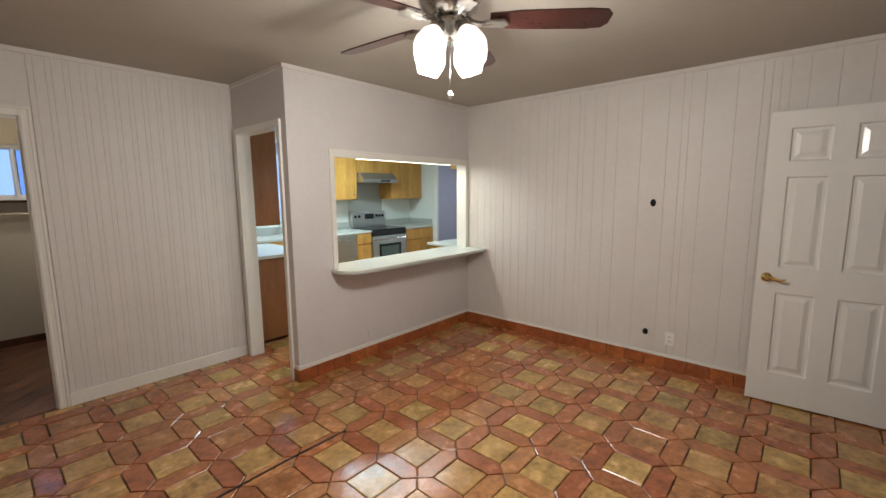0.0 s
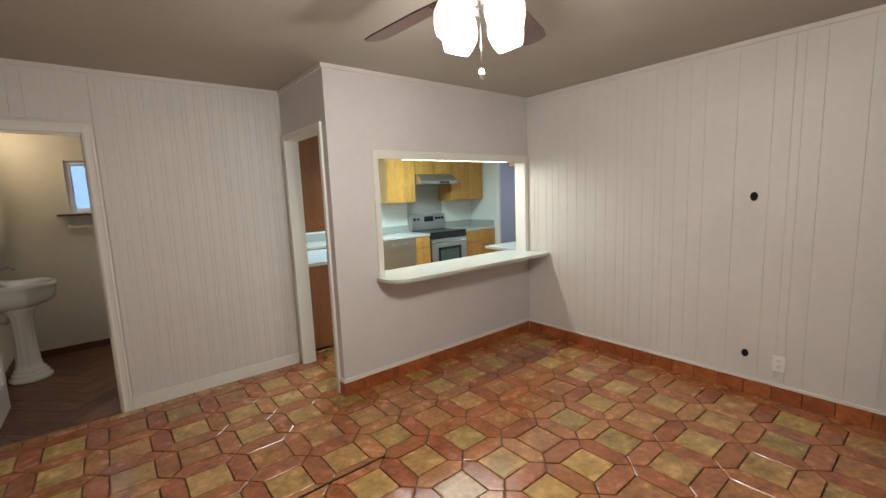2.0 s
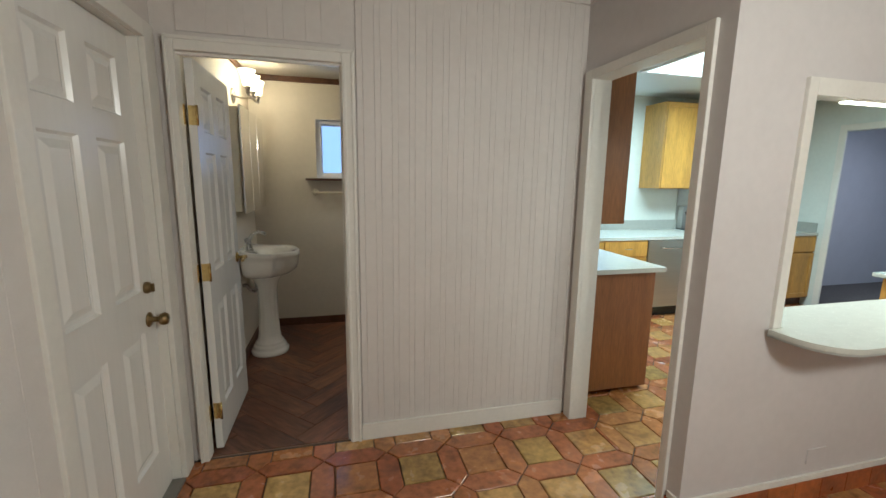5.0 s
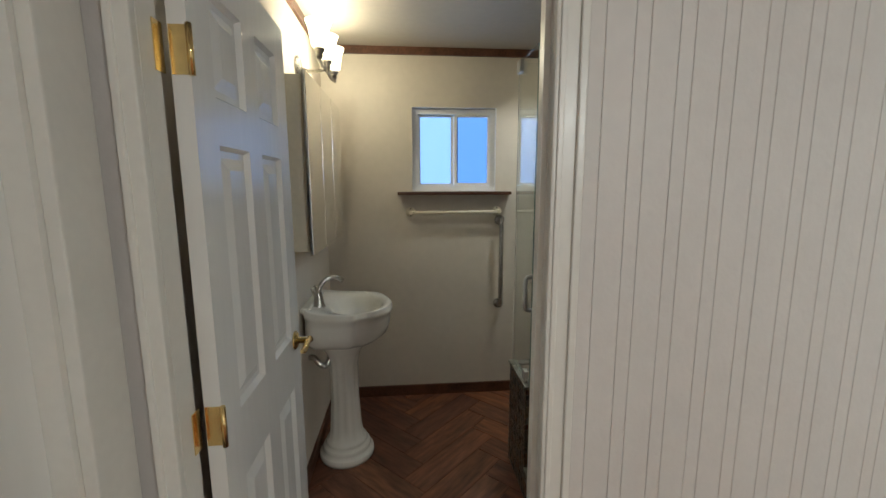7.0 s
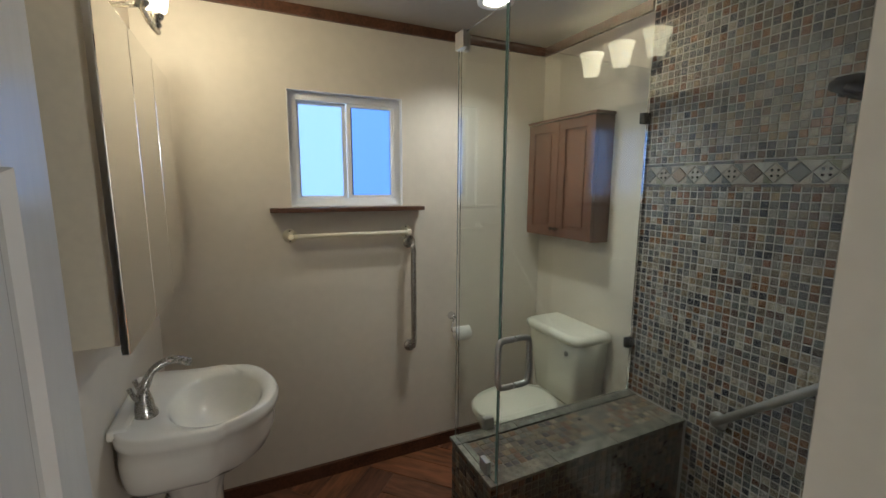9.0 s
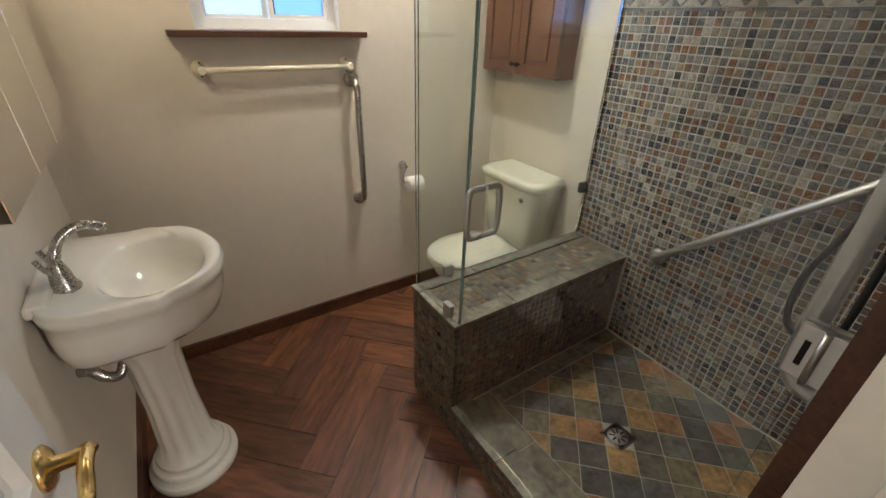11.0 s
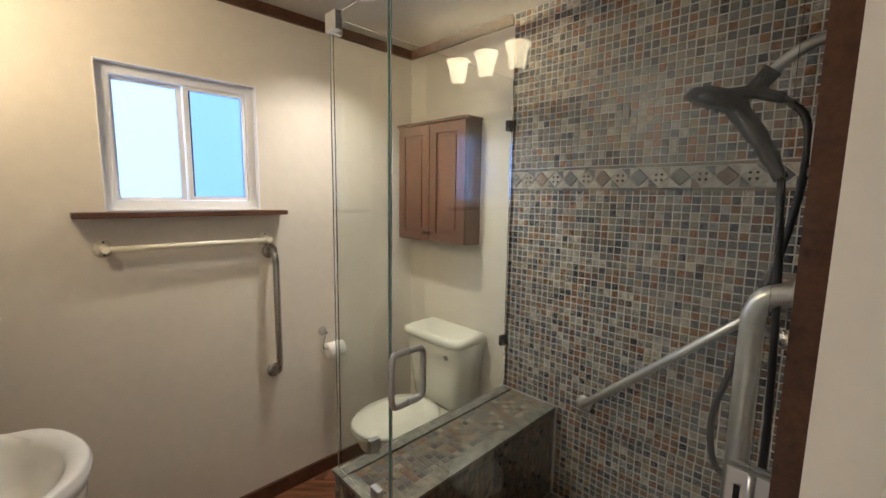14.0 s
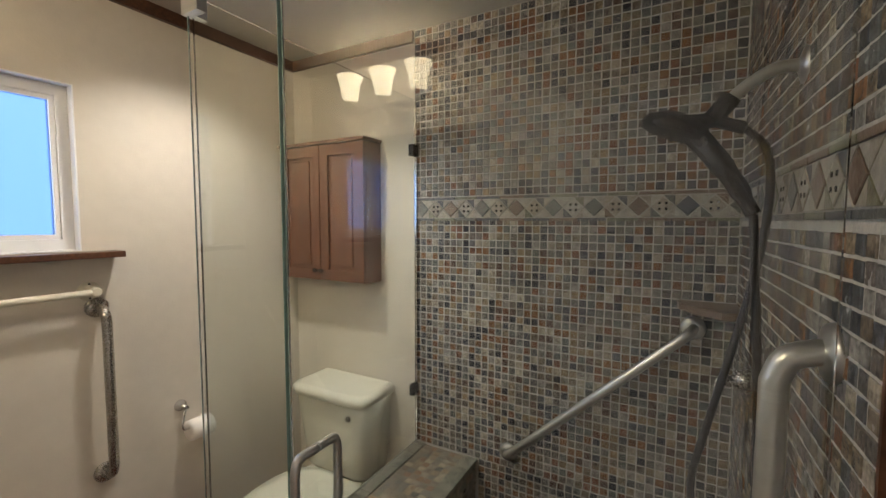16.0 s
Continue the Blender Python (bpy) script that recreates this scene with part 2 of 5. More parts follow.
# SLATE scaled darker and browner so bench and kerb faces come out less bright.
MOSAIC_D = pieces("slate_mosaic_darkened", [(c[0] * 0.66, c[1] * 0.61, c[2] * 0.52) for c in SLATE], 0.28, True, grain=120, vary=0.4, bump=0.4, patch=35)
MOSAIC_O = pieces("slate_mosaic_bench", [(c[0] * 0.85, c[1] * 0.8, c[2] * 0.68) for c in SLATE], 0.3, grain=120, vary=0.25, bump=0.4, patch=35)
SLATEFLOOR = pieces("slate_floor", [(0.17, 0.145, 0.09), (0.10, 0.10, 0.08), (0.30, 0.15, 0.075), (0.19, 0.17, 0.12), (0.08, 0.085, 0.08),
                                    (0.26, 0.18, 0.09), (0.14, 0.145, 0.12), (0.32, 0.20, 0.085), (0.11, 0.115, 0.105)], 0.35, grain=45, vary=0.4, bump=0.6, patch=12)
SLAB = pieces("slate_slab", [(0.19, 0.185, 0.145), (0.16, 0.155, 0.12), (0.20, 0.175, 0.13)], 0.5, grain=35, vary=0.45, bump=0.6, patch=8)
SLATELIGHT = pieces("pale_slate", [(0.33, 0.30, 0.25), (0.36, 0.34, 0.30), (0.30, 0.27, 0.22)], 0.35, grain=80, vary=0.2)
SLATEDARK = pieces("dark_slate", [(0.08, 0.085, 0.10), (0.17, 0.12, 0.09), (0.12, 0.125, 0.12), (0.16, 0.16, 0.11)], 0.35, grain=80, vary=0.25)
PLANKS = [(0.175, 0.068, 0.034), (0.130, 0.050, 0.026), (0.205, 0.086, 0.043), (0.155, 0.064, 0.035), (0.110, 0.044, 0.025), (0.19, 0.074, 0.034)]


def plank_material(name, turn):
    """Wood-look plank with long grain running along one diagonal."""
    m = pieces(name, PLANKS, 0.36, grain=22, vary=0.45, bump=0.35, patch=5)
    mp = [x for x in m.node_tree.nodes if x.type == "MAPPING"][0]
    mp.vector_type = "TEXTURE"
    mp.inputs["Rotation"].default_value = (0, 0, radians(turn))
    mp.inputs["Scale"].default_value = (2.8, 0.5, 1)
    return m


PLANK_A, PLANK_B = plank_material("wood_plank_tile", 45), plank_material("wood_plank_tile_crossed", -45)


# ---- mesh helpers ----
def bx(bm, x0, x1, y0, y1, z0, z1, bevel=0.0):
    r = bmesh.ops.create_cube(bm, size=1, matrix=Matrix.Translation(((x0 + x1) / 2, (y0 + y1) / 2, (z0 + z1) / 2)) @ Matrix.Diagonal((x1 - x0, y1 - y0, z1 - z0, 1)))
    if bevel:
        edges = list({e for v in r["verts"] for e in v.link_edges})
        bmesh.ops.bevel(bm, geom=edges, offset=bevel, segments=2, affect="EDGES", profile=0.6)
    return bm


def box(*a, bevel=0.0):
    return bx(bmesh.new(), *a, bevel=bevel)


def lathe(bm, profile, m=Matrix(), seg=32, sx=1.0, sy=1.0, caps=True):
    """Turns (radius, height) pairs round the z axis of m."""
    rings = []
    for r, z in profile:
        rings.append([bm.verts.new(m @ Vector((sx * r * math.cos(2 * math.pi * k / seg), sy * r * math.sin(2 * math.pi * k / seg), z))) for k in range(seg)])
    for a, b in zip(rings, rings[1:]):
        for k in range(seg):
            bm.faces.new((a[k], a[(k + 1) % seg], b[(k + 1) % seg], b[k])).smooth = True
    for ring, flip in ((rings[0], True), (rings[-1], False)):
        if caps and profile[0 if flip else -1][0] > 1e-6:
            bm.faces.new(ring[::-1] if flip else ring)
    return bm


def spline(points, steps=6):
    p = [Vector(q) for q in points]
    p = [2 * p[0] - p[1]] + p + [2 * p[-1] - p[-2]]
    out = []
    for a, b, c, d in zip(p, p[1:], p[2:], p[3:]):
        for k in range(steps):
            t = k / steps
            out.append(0.5 * (2 * b + (c - a) * t + (2 * a - 5 * b + 4 * c - d) * t * t + (3 * b - a - 3 * c + d) * t ** 3))
    return out + [p[-2]]


def tube(bm, points, radius, seg=12):
    """Sweeps a round section along points; radius may be a list."""
    rings, n = [], len(points)
    pts = [Vector(p) for p in points]
    side = None
    for k, p in enumerate(pts):
        d = (pts[min(k + 1, n - 1)] - pts[max(k - 1, 0)]).normalized()
        side = d.orthogonal().normalized() if side is None else (side - d * side.dot(d)).normalized()
        up = d.cross(side)
        r = radius[k] if isinstance(radius, (list, tuple)) else radius
        rings.append([bm.verts.new(p + r * (math.cos(2 * math.pi * j / seg) * side + math.sin(2 * math.pi * j / seg) * up)) for j in range(seg)])
    for a, b in zip(rings, rings[1:]):
        for j in range(seg):
            bm.faces.new((a[j], a[(j + 1) % seg], b[(j + 1) % seg], b[j])).smooth = True
    bm.faces.new(rings[0][::-1])
    bm.faces.new(rings[-1])
    return bm


def slab(bm, outline, z0, z1):
    """An upright prism over a counter-clockwise outline of (x, y)."""
    lo, hi = [bm.verts.new((x, y, z0)) for x, y in outline], [bm.verts.new((x, y, z1)) for x, y in outline]
    n = len(outline)
    bm.faces.new(lo[::-1])
    bm.faces.new(hi)
    for k in range(n):
        bm.faces.new((lo[k], lo[(k + 1) % n], hi[(k + 1) % n], hi[k]))
    return bm


def mesh(name, bm, mat):
    me = bpy.data.meshes.new(name)
    bmesh.ops.recalc_face_normals(bm, faces=bm.faces)
    bm.to_mesh(me)
    bm.free()
    me.materials.append(mat)
    return me


def part(name, bm, mat, parent, label=""):
    ob = new(name, mesh(name, bm, mat))
    ob.parent = parent
    return tagged(ob, label)


def thing(name, label, category, group="", at=None):
    ob = tagged(new(name), label, category, group)
    ob.empty_display_size = 0.05
    if at:
        ob.matrix_world = at if isinstance(at, Matrix) else Matrix.Translation(at)
    return ob


def single(name, bm, mat, label, category, group=""):
    return tagged(new(name, mesh(name, bm, mat)), label, category, group)


def structure(name, bm, mat, label=""):
    return tagged(new(name, mesh(name, bm, mat)), label, "", "", "structure")


def boxes(*rows):
    bm = bmesh.new()
    for r in rows:
        bx(bm, *r)
    return bm


# ---- the rooms ----
H, HB = 2.47, 2.40                     # ceilings of the dining room and the bathroom
XR, YP, YL, XW = 4.09, 2.84, 3.775, -0.28   # right wall, pass-through wall, panelled wall, entry wall
YD = 3.832                             # back of the wall that holds the bathroom door
YS, YN, XE = 3.88, 5.835, 1.795        # bathroom: shower wall, window wall, tiled wall
structure("floor", box(-0.5, 9.2, -0.9, 6.1, -0.12, -0.012), GROUT, "dark grouted slab under terracotta floor tiles")
structure("floor_bathroom", box(-0.28, 1.80, 3.80, 5.84, -0.011, -0.004), WOODGROUT, "brown grouted bed under wood-look planks")
wall_right = structure("wall_right", boxes((XR + 0.008, XR + 0.13, -0.82, 2.96, 0, H)), DRYWALL, "painted plank-panelled wall")
structure("wall_pass_through", boxes((1.93, 2.285, YP, 2.955, 0, H), (2.285, XR + 0.008, YP, 2.955, 0, 0.85), (2.285, XR + 0.008, YP, 2.955, 1.84, H),
                                     (4.06, XR + 0.008, YP, 2.955, 0.85, 1.84)), DRYWALL, "greige wall round a serving hatch")
structure("wall_kitchen_door", boxes((1.885, 1.93, YP, 2.955, 0, H), (1.885, 1.99, 2.955, 3.70, 2.05, H), (1.885, 1.99, 3.70, 3.79, 0, H)), DRYWALL, "short greige wall with a doorway")
wall_left = structure("wall_panelled", boxes((0.548, 1.885, YL + 0.008, YD, 0, H), (-0.40, -0.210, YL + 0.008, YD, 0, H),
                                             (-0.210, 0.548, YL + 0.008, YD, 2.055, H)), PANEL, "painted beadboard wall with a doorway")
structure("wall_bath_lining", boxes((0.79, XE + 0.005, YD, YS + 0.004, 0, HB), (0.548, 0.79, YD, YD + 0.004, 0, HB), (-0.28, -0.235, YD, YD + 0.004, 0, HB), (-0.235, 0.548, YD, YD + 0.004, 2.11, HB)), BATHPAINT)
structure("wall_entry", boxes((XW - 0.12, XW - 0.008, -0.82, 2.90, 0, H), (XW - 0.12, XW - 0.008, 3.66, YL + 0.008, 0, H), (XW - 0.12, XW - 0.008, 2.90, 3.66, 2.06, H)), PANEL, "painted panelled wall with an entry door")
structure("wall_back", boxes((XW - 0.008, 3.15, -0.82, -0.70, 0, H), (4.0, XR + 0.008, -0.82, -0.70, 0, H), (3.15, 4.0, -0.82, -0.70, 2.05, H)), DRYWALL)
structure("hall_closure", boxes((2.9, 4.3, -1.6, -1.5, 0, H), (2.8, 2.9, -1.6, -0.82, 0, H), (4.3, 4.4, -1.6, -0.82, 0, H), (2.8, 4.4, -1.6, -0.82, H, H + 0.1), (2.8, 4.4, -1.6, -0.9, -0.1, 0)), DRYWALL)
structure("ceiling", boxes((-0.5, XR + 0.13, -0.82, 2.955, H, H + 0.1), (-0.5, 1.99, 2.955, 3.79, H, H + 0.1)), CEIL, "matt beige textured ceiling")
structure("ceiling_kitchen", box(1.99, 9.2, 2.955, 6.02, H, H + 0.1), KITPAINT)
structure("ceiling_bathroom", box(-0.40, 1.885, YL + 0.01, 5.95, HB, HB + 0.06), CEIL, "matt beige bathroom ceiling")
structure("wall_bath_left", box(XW - 0.12, XW, YD + 0.004, YN, 0, HB), BATHPAINT, "cream painted bathroom wall")
structure("wall_window", boxes((XW - 0.12, 0.30, YN, YN + 0.12, 0, HB), (0.872, 1.885, YN, YN + 0.12, 0, HB), (0.30, 0.872, YN, YN + 0.12, 0, 1.475), (0.30, 0.872, YN, YN + 0.12, 2.03, HB)), BATHPAINT, "cream painted wall with a window")
wall_tiled = structure("wall_tiled", box(XE + 0.005, 1.885, YS - 0.09, YN, 0, H), BATHPAINT, "cream wall tiled with slate mosaic in the shower")
structure("wall_kitchen_west", box(1.89, 1.99, 3.795, 6.02, 0, H), KITPAINT)
structure("wall_kitchen_north", boxes((1.99, 2.85, 5.9, 6.02, 0, H), (3.78, 6.2, 5.9, 6.02, 0, H), (2.85, 3.78, 5.9, 6.02, 0, 1.08), (2.85, 3.78, 5.9, 6.02, 2.33, H)), KITPAINT, "pale green-white kitchen wall with a window")
structure("wall_kitchen_east", boxes((6.1, 6.2, 5.20, 5.9, 0, H), (6.1, 6.2, 2.955, 4.42, 0, H), (6.1, 6.2, 4.42, 5.20, 2.08, H)), KITPAINT, "pale kitchen wall with a cased doorway")
structure("wall_kitchen_south", box(XR + 0.13, 6.1, 2.84, 2.955, 0, H), KITPAINT)
structure("wall_far_room", boxes((8.8, 8.9, 2.9, 6.1, 0, H), (6.2, 8.8, 5.95, 6.02, 0, H), (6.2, 8.8, 2.90, 2.955, 0, H)), LILAC, "lilac-grey wall of the room beyond")
structure("floor_far_room", box(6.15, 8.8, 2.955, 5.95, -0.011, 0.006), CARPET, "dark carpet of the room beyond")
structure("baseboard_far_room", box(8.78, 8.80, 2.955, 5.95, 0.006, 0.10), TRIM)
structure("backdrop", box(-3, 8, 9.0, 9.05, -1, 5), OUTSIDE, "hazy bright distance outside the windows")
structure("ground", box(-60, 60, -60, 60, -0.35, -0.30), GROUT)


# boards of the panelled walls: each its own piece
def boards(parent, name, along, at, lo, hi, spots, z0, z1, mat, gap=0.0005):
    """Upright boards between the given spots, proud of a wall; along names the axis that they step along."""
    for a, b in zip(spots, spots[1:]):
        a, b = max(a, lo), min(b, hi)
        if b - a < 0.012:
            continue
        bm = bmesh.new()
        a, b = a + gap / 2, b - gap / 2
        c = 0.0013
        if along == "x":
            pts = [(a, at + 0.008), (a, at + c), (a + c, at), (b - c, at), (b, at + c), (b, at + 0.008)]
        else:
            s = 1 if at > 1 else -1
            pts = [(at + s * 0.008, a), (at + s * c, a), (at, a + c), (at, b - c), (at + s * c, b), (at + s * 0.008, b)]
        slab(bm, pts, z0, z1)
        part(name, bm, mat, parent)


rng = random.Random(4)
bead = [0.60]
while bead[-1] < 1.9:
    bead.append(bead[-1] + (0.031 if len(bead) % 2 else 0.058))
boards(wall_left, "board", "x", YL, 0.597, 1.862, bead, 0.0, H - 0.03, PANEL)
boards(wall_left, "board", "x", YL, 0.0 - 0.185, 0.53, [-0.185, -0.06, 0.03, 0.10, 0.20, 0.27, 0.37, 0.44, 0.53], 2.12, H - 0.03, PANEL)
spots = [-0.70]
while spots[-1] < YP:
    spots.append(spots[-1] + rng.choice((0.05, 0.10, 0.10, 0.15, 0.2, 0.075)))
boards(wall_right, "board", "y", XR, -0.70, YP, spots, 0.115, H - 0.03, PANEL, 0.0007)
spots = [-0.70]
while spots[-1] < 2.84:
    spots.append(spots[-1] + rng.choice((0.05, 0.10, 0.15, 0.2)))
boards(bpy.data.objects["wall_entry"], "board", "y", XW, -0.70, 2.84, spots, 0.0, H - 0.03, PANEL, 0.0007)

# crown beads and skirtings
structure("trim_crown", boxes((0.0 + XW, 1.885, YL - 0.012, YL + 0.008, H - 0.03, H), (1.870, 1.885, YP - 0.014, YL - 0.012, H - 0.03, H), (1.885, XR - 0.014, YP - 0.014, YP, H - 0.03, H),
                              (XR - 0.014, XR + 0.008, -0.70, YP, H - 0.03, H)), PANEL, "slim painted cove at the ceiling")
structure("baseboard_left", boxes((0.595, 1.858, YL - 0.014, YL - 0.001, 0.0, 0.095)), TRIM, "white painted skirting board")
structure("trim_base_bead", boxes((1.885, XR, YP - 0.010, YP, 0.105, 0.135), (1.875, 1.885, YP - 0.010, 2.90, 0.105, 0.135), (XR - 0.010, XR, -0.70, YP - 0.01, 0.105, 0.125)), TRIM, "thin painted bead above the base tiles")


def casing(name, bm, label="white painted door casing"):
    return structure(name, bm, TRIM, label)


def frame_boxes(x0, x1, z1, y0, y1, w, left=0.04):
    """Two uprights and a head round an opening from x0 to x1, height z1, in the plane of y."""
    bm = bmesh.new()
    bx(bm, x0 - min(w, left), x0, y0, y1, 0, z1 + w, 0.004)
    bx(bm, x1, x1 + w, y0, y1, 0, z1 + w, 0.004)
    bx(bm, x0, x1, y0, y1, z1, z1 + w, 0.004)
    if w > 0.055:
        bx(bm, x1 + w - 0.017, x1 + w - 0.001, y0 - 0.007, y0 + 0.004, 0, z1 + w, 0.003)
        bx(bm, x1 + 0.008, x1 + 0.020, y0 - 0.004, y0 + 0.004, 0, z1 + 0.008, 0.0025)
        bx(bm, x0 - left + 0.001, x0 - left + 0.014, y0 - 0.007, y0 + 0.004, 0, z1 + w, 0.003)
        bx(bm, x0 - left, x1 + w, y0 - 0.007, y0 + 0.004, z1 + w - 0.017, z1 + w - 0.001, 0.003)
    return bm


casing("door_casing_bath", frame_boxes(-0.196, 0.53, 2.035, YL - 0.018, YL + 0.002, 0.062))
jamb = tagged(new("door_jamb_bath"), kind="structure")
for a in ((-0.210, -0.196, YL + 0.002, YD + 0.004, 0, 2.055), (0.53, 0.5475, YL + 0.002, YD + 0.018, 0, 2.055), (-0.196, 0.53, YL + 0.002, YD + 0.004, 2.035, 2.055)):
    part("jamb_board", box(*a), TRIM, jamb)
part("door_stop", box(0.518, 0.53, YL + 0.012, YL + 0.032, 0, 2.035), TRIM, jamb)
part("door_stop", box(-0.196, 0.518, YL + 0.012, YL + 0.032, 2.023, 2.035), TRIM, jamb)
structure("trim_bath_door", bx(frame_boxes(-0.205, 0.5485, 2.0555, YD + 0.004, YD + 0.014, 0.05), 0.599, 0.783, YD + 0.0045, YD + 0.0135, 0, 2.10), DARKWOOD, "dark stained casing inside the bathroom")
bm = bmesh.new()
bx(bm, 1.867, 1.887, 3.685, 3.755, 0, 2.085, 0.004)
bx(bm, 1.867, 1.887, 2.915, 2.955, 0, 2.085, 0.004)
bx(bm, 1.867, 1.887, 2.955, 3.685, 2.035, 2.085, 0.004)
bx(bm, 1.887, 1.99, 3.685, 3.70, 0, 2.05)
bx(bm, 1.931, 1.99, 2.956, 2.968, 0, 2.05)
bx(bm, 1.887, 1.99, 2.968, 3.685, 2.035, 2.05)
casing("door_casing_kitchen", bm)
bm = bmesh.new()
bx(bm, 2.24, 2.285, YP - 0.016, YP + 0.002, 0.885, 1.885, 0.003)
bx(bm, 4.03, 4.08, YP - 0.016, YP + 0.002, 0.885, 1.885, 0.003)
bx(bm, 2.285, 4.03, YP - 0.016, YP + 0.002, 1.819, 1.885, 0.003)
bx(bm, 2.285, 2.297, YP + 0.002, 2.96, 0.885, 1.84)
bx(bm, 4.03, 4.06, YP + 0.002, 2.96, 0.885, 1.84)
bx(bm, 2.297, 4.03, YP + 0.002, 2.96, 1.836, 1.84)
structure("trim_serving_hatch", bm, TRIM, "white painted casing round the serving hatch")
bm = bmesh.new()
bx(bm, XW - 0.01, XW + 0.014, 3.655, 3.755, 0, 2.12, 0.004)
bx(bm, XW - 0.01, XW + 0.014, 2.835, 2.905, 0, 2.12, 0.004)
bx(bm, XW - 0.01, XW + 0.014, 2.905, 3.655, 2.05, 2.12, 0.004)
bx(bm, XW - 0.11, XW - 0.01, 3.645, 3.66, 0, 2.06)
bx(bm, XW - 0.11, XW - 0.01, 2.90, 2.912, 0, 2.06)
bx(bm, XW - 0.11, XW - 0.01, 2.912, 3.645, 2.045, 2.06)
casing("door_casing_entry", bm)
structure("threshold", box(XW - 0.1, XW + 0.01, 2.915, 3.64, 0, 0.012), material("grey_sill_metal", (0.25, 0.24, 0.22), 0.4, 0.6), "grey metal door sill")
bm = bmesh.new()
for y in (5.13, 4.42):
    bx(bm, 6.08, 6.102, y, y + 0.07, 0, 2.15, 0.004)
bx(bm, 6.08, 6.102, 4.49, 5.13, 2.08, 2.15, 0.004)
casing("door_casing_far_room", bm)

structure("trim_shower_end", box(0.783, 0.7895, YD + 0.004, YS + 0.008, 0, HB - 0.05), DARKWOOD, "dark stained board ending the tiled wall")

# ceiling edge and skirting of dark wood in the bathroom
structure("trim_bath_crown", boxes((XW, XE + 0.005, YN - 0.018, YN, HB - 0.048, HB), (XW, XW + 0.018, YD + 0.004, YN - 0.018, HB - 0.048, HB), (XE - 0.013, XE + 0.005, 5.08, YN - 0.018, HB - 0.048, HB)), DARKWOOD, "dark stained ceiling trim")
structure("baseboard_bath", boxes((XW, 1.79, YN - 0.016, YN, 0, 0.075), (XW, XW + 0.016, 3.95, YN - 0.016, 0, 0.075), (XE - 0.011, XE + 0.005, 5.08, YN - 0.016, 0, 0.075)), DARKWOOD, "dark stained skirting")


# ---- doors ----
def panel_door(name, label, width, height, at, knob, knob_x, both=True, brass=BRASS, latch="lever", group="panel doors"):
    """Six-panel door: x along the leaf from the hinge, y through it (face at y = 0), z up."""
    d = thing(name, label, "door", group, at)
    t, st, mid = 0.036, 0.115 * width / 0.76, 0.11 * width / 0.76
    pw = (width - 2 * st - mid) / 2
    rows = [(0.22, 0.80), (0.98, 1.60), (1.70, 1.92)]
    rows = [(a * height / 2.03, b * height / 2.03) for a, b in rows]
    cols = [(st, st + pw), (st + pw + mid, width - st)]
    for a, b in ((0, st), (st + pw, st + pw + mid), (width - st, width)):
        part("stile", box(a, b, 0, t, 0, height), DOORPAINT, d)
    zs = [0] + [v for r in rows for v in r] + [height]
    for a, b in zip(zs[::2], zs[1::2]):
        for c in cols:
            part("rail", box(c[0], c[1], 0.0, t, a, b), DOORPAINT, d)
    for z0, z1 in rows:
        for c0, c1 in cols:
            bm = bmesh.new()
            for s, f in ((0, 1), (t, -1)):
                rings = []
                for inset, depth in ((0, 0.0), (0.009, 0.014), (0.024, 0.014), (0.052, 0.003)):
                    y = s + f * depth
                    rings.append([bm.verts.new(p) for p in ((c0 + inset, y, z0 + inset), (c1 - inset, y, z0 + inset), (c1 - inset, y, z1 - inset), (c0 + inset, y, z1 - inset))])
                for p, q in zip(rings, rings[1:]):
                    for k in range(4):
                        bm.faces.new((p[k], p[(k + 1) % 4], q[(k + 1) % 4], q[k]))
                bm.faces.new(rings[-1])
            part("panel", bm, DOORPAINT, d)
    for s, f in ((0, -1), (t, 1)) if both else ((0, -1),):
        bm = bmesh.new()
        m = Matrix.Translation((knob_x, s, knob)) @ Matrix.Rotation(radians(90) * (1 if f < 0 else -1), 4, "X")
        lathe(bm, [(0.033, 0), (0.033, 0.004), (0.026, 0.010), (0.012, 0.014), (0.011, 0.045)], m, 24)
        dirn = -1 if knob_x > width / 2 else 1
        if latch == "lever":
            y = s + f * 0.05
            tube(bm, spline([(knob_x - dirn * 0.006, y, knob), (knob_x + dirn * 0.03, y, knob + 0.004), (knob_x + dirn * 0.07, y, knob - 0.010), (knob_x + dirn * 0.105, y, knob - 0.002)]), [0.013] + [0.010] * 14 + [0.008] * 3 + [0.006], 12)
        else:
            lathe(bm, [(0.011, 0.04), (0.024, 0.046), (0.029, 0.06), (0.024, 0.074), (0.0, 0.078)], m, 24)
        part("door_handle", bm, brass, d, "lever handle" if latch == "lever" else "round knob")
    return d


# open bathroom door, leaf along the left wall
bath_door = panel_door("door_bathroom", "white painted six-panel door standing open into the bathroom", 0.645, 2.015,
                       Matrix.Translation((-0.150, YD + 0.020, 0.012)) @ Matrix.Rotation(radians(90), 4, "Z"), 0.955, 0.585)
for z in (0.22, 0.985, 1.755):
    bm = bmesh.new()
    bx(bm, -0.002, 0.001, 0.002, 0.034, z - 0.045, z + 0.045)
    tube(bm, [(-0.004, -0.004, z - 0.047), (-0.004, -0.004, z + 0.047)], 0.006, 10)
    bx(bm, -0.034, -0.004, 0.0435, 0.0458, z - 0.045, z + 0.045)
    part("hinge", bm, BRASS, bath_door, "brass butt hinge")
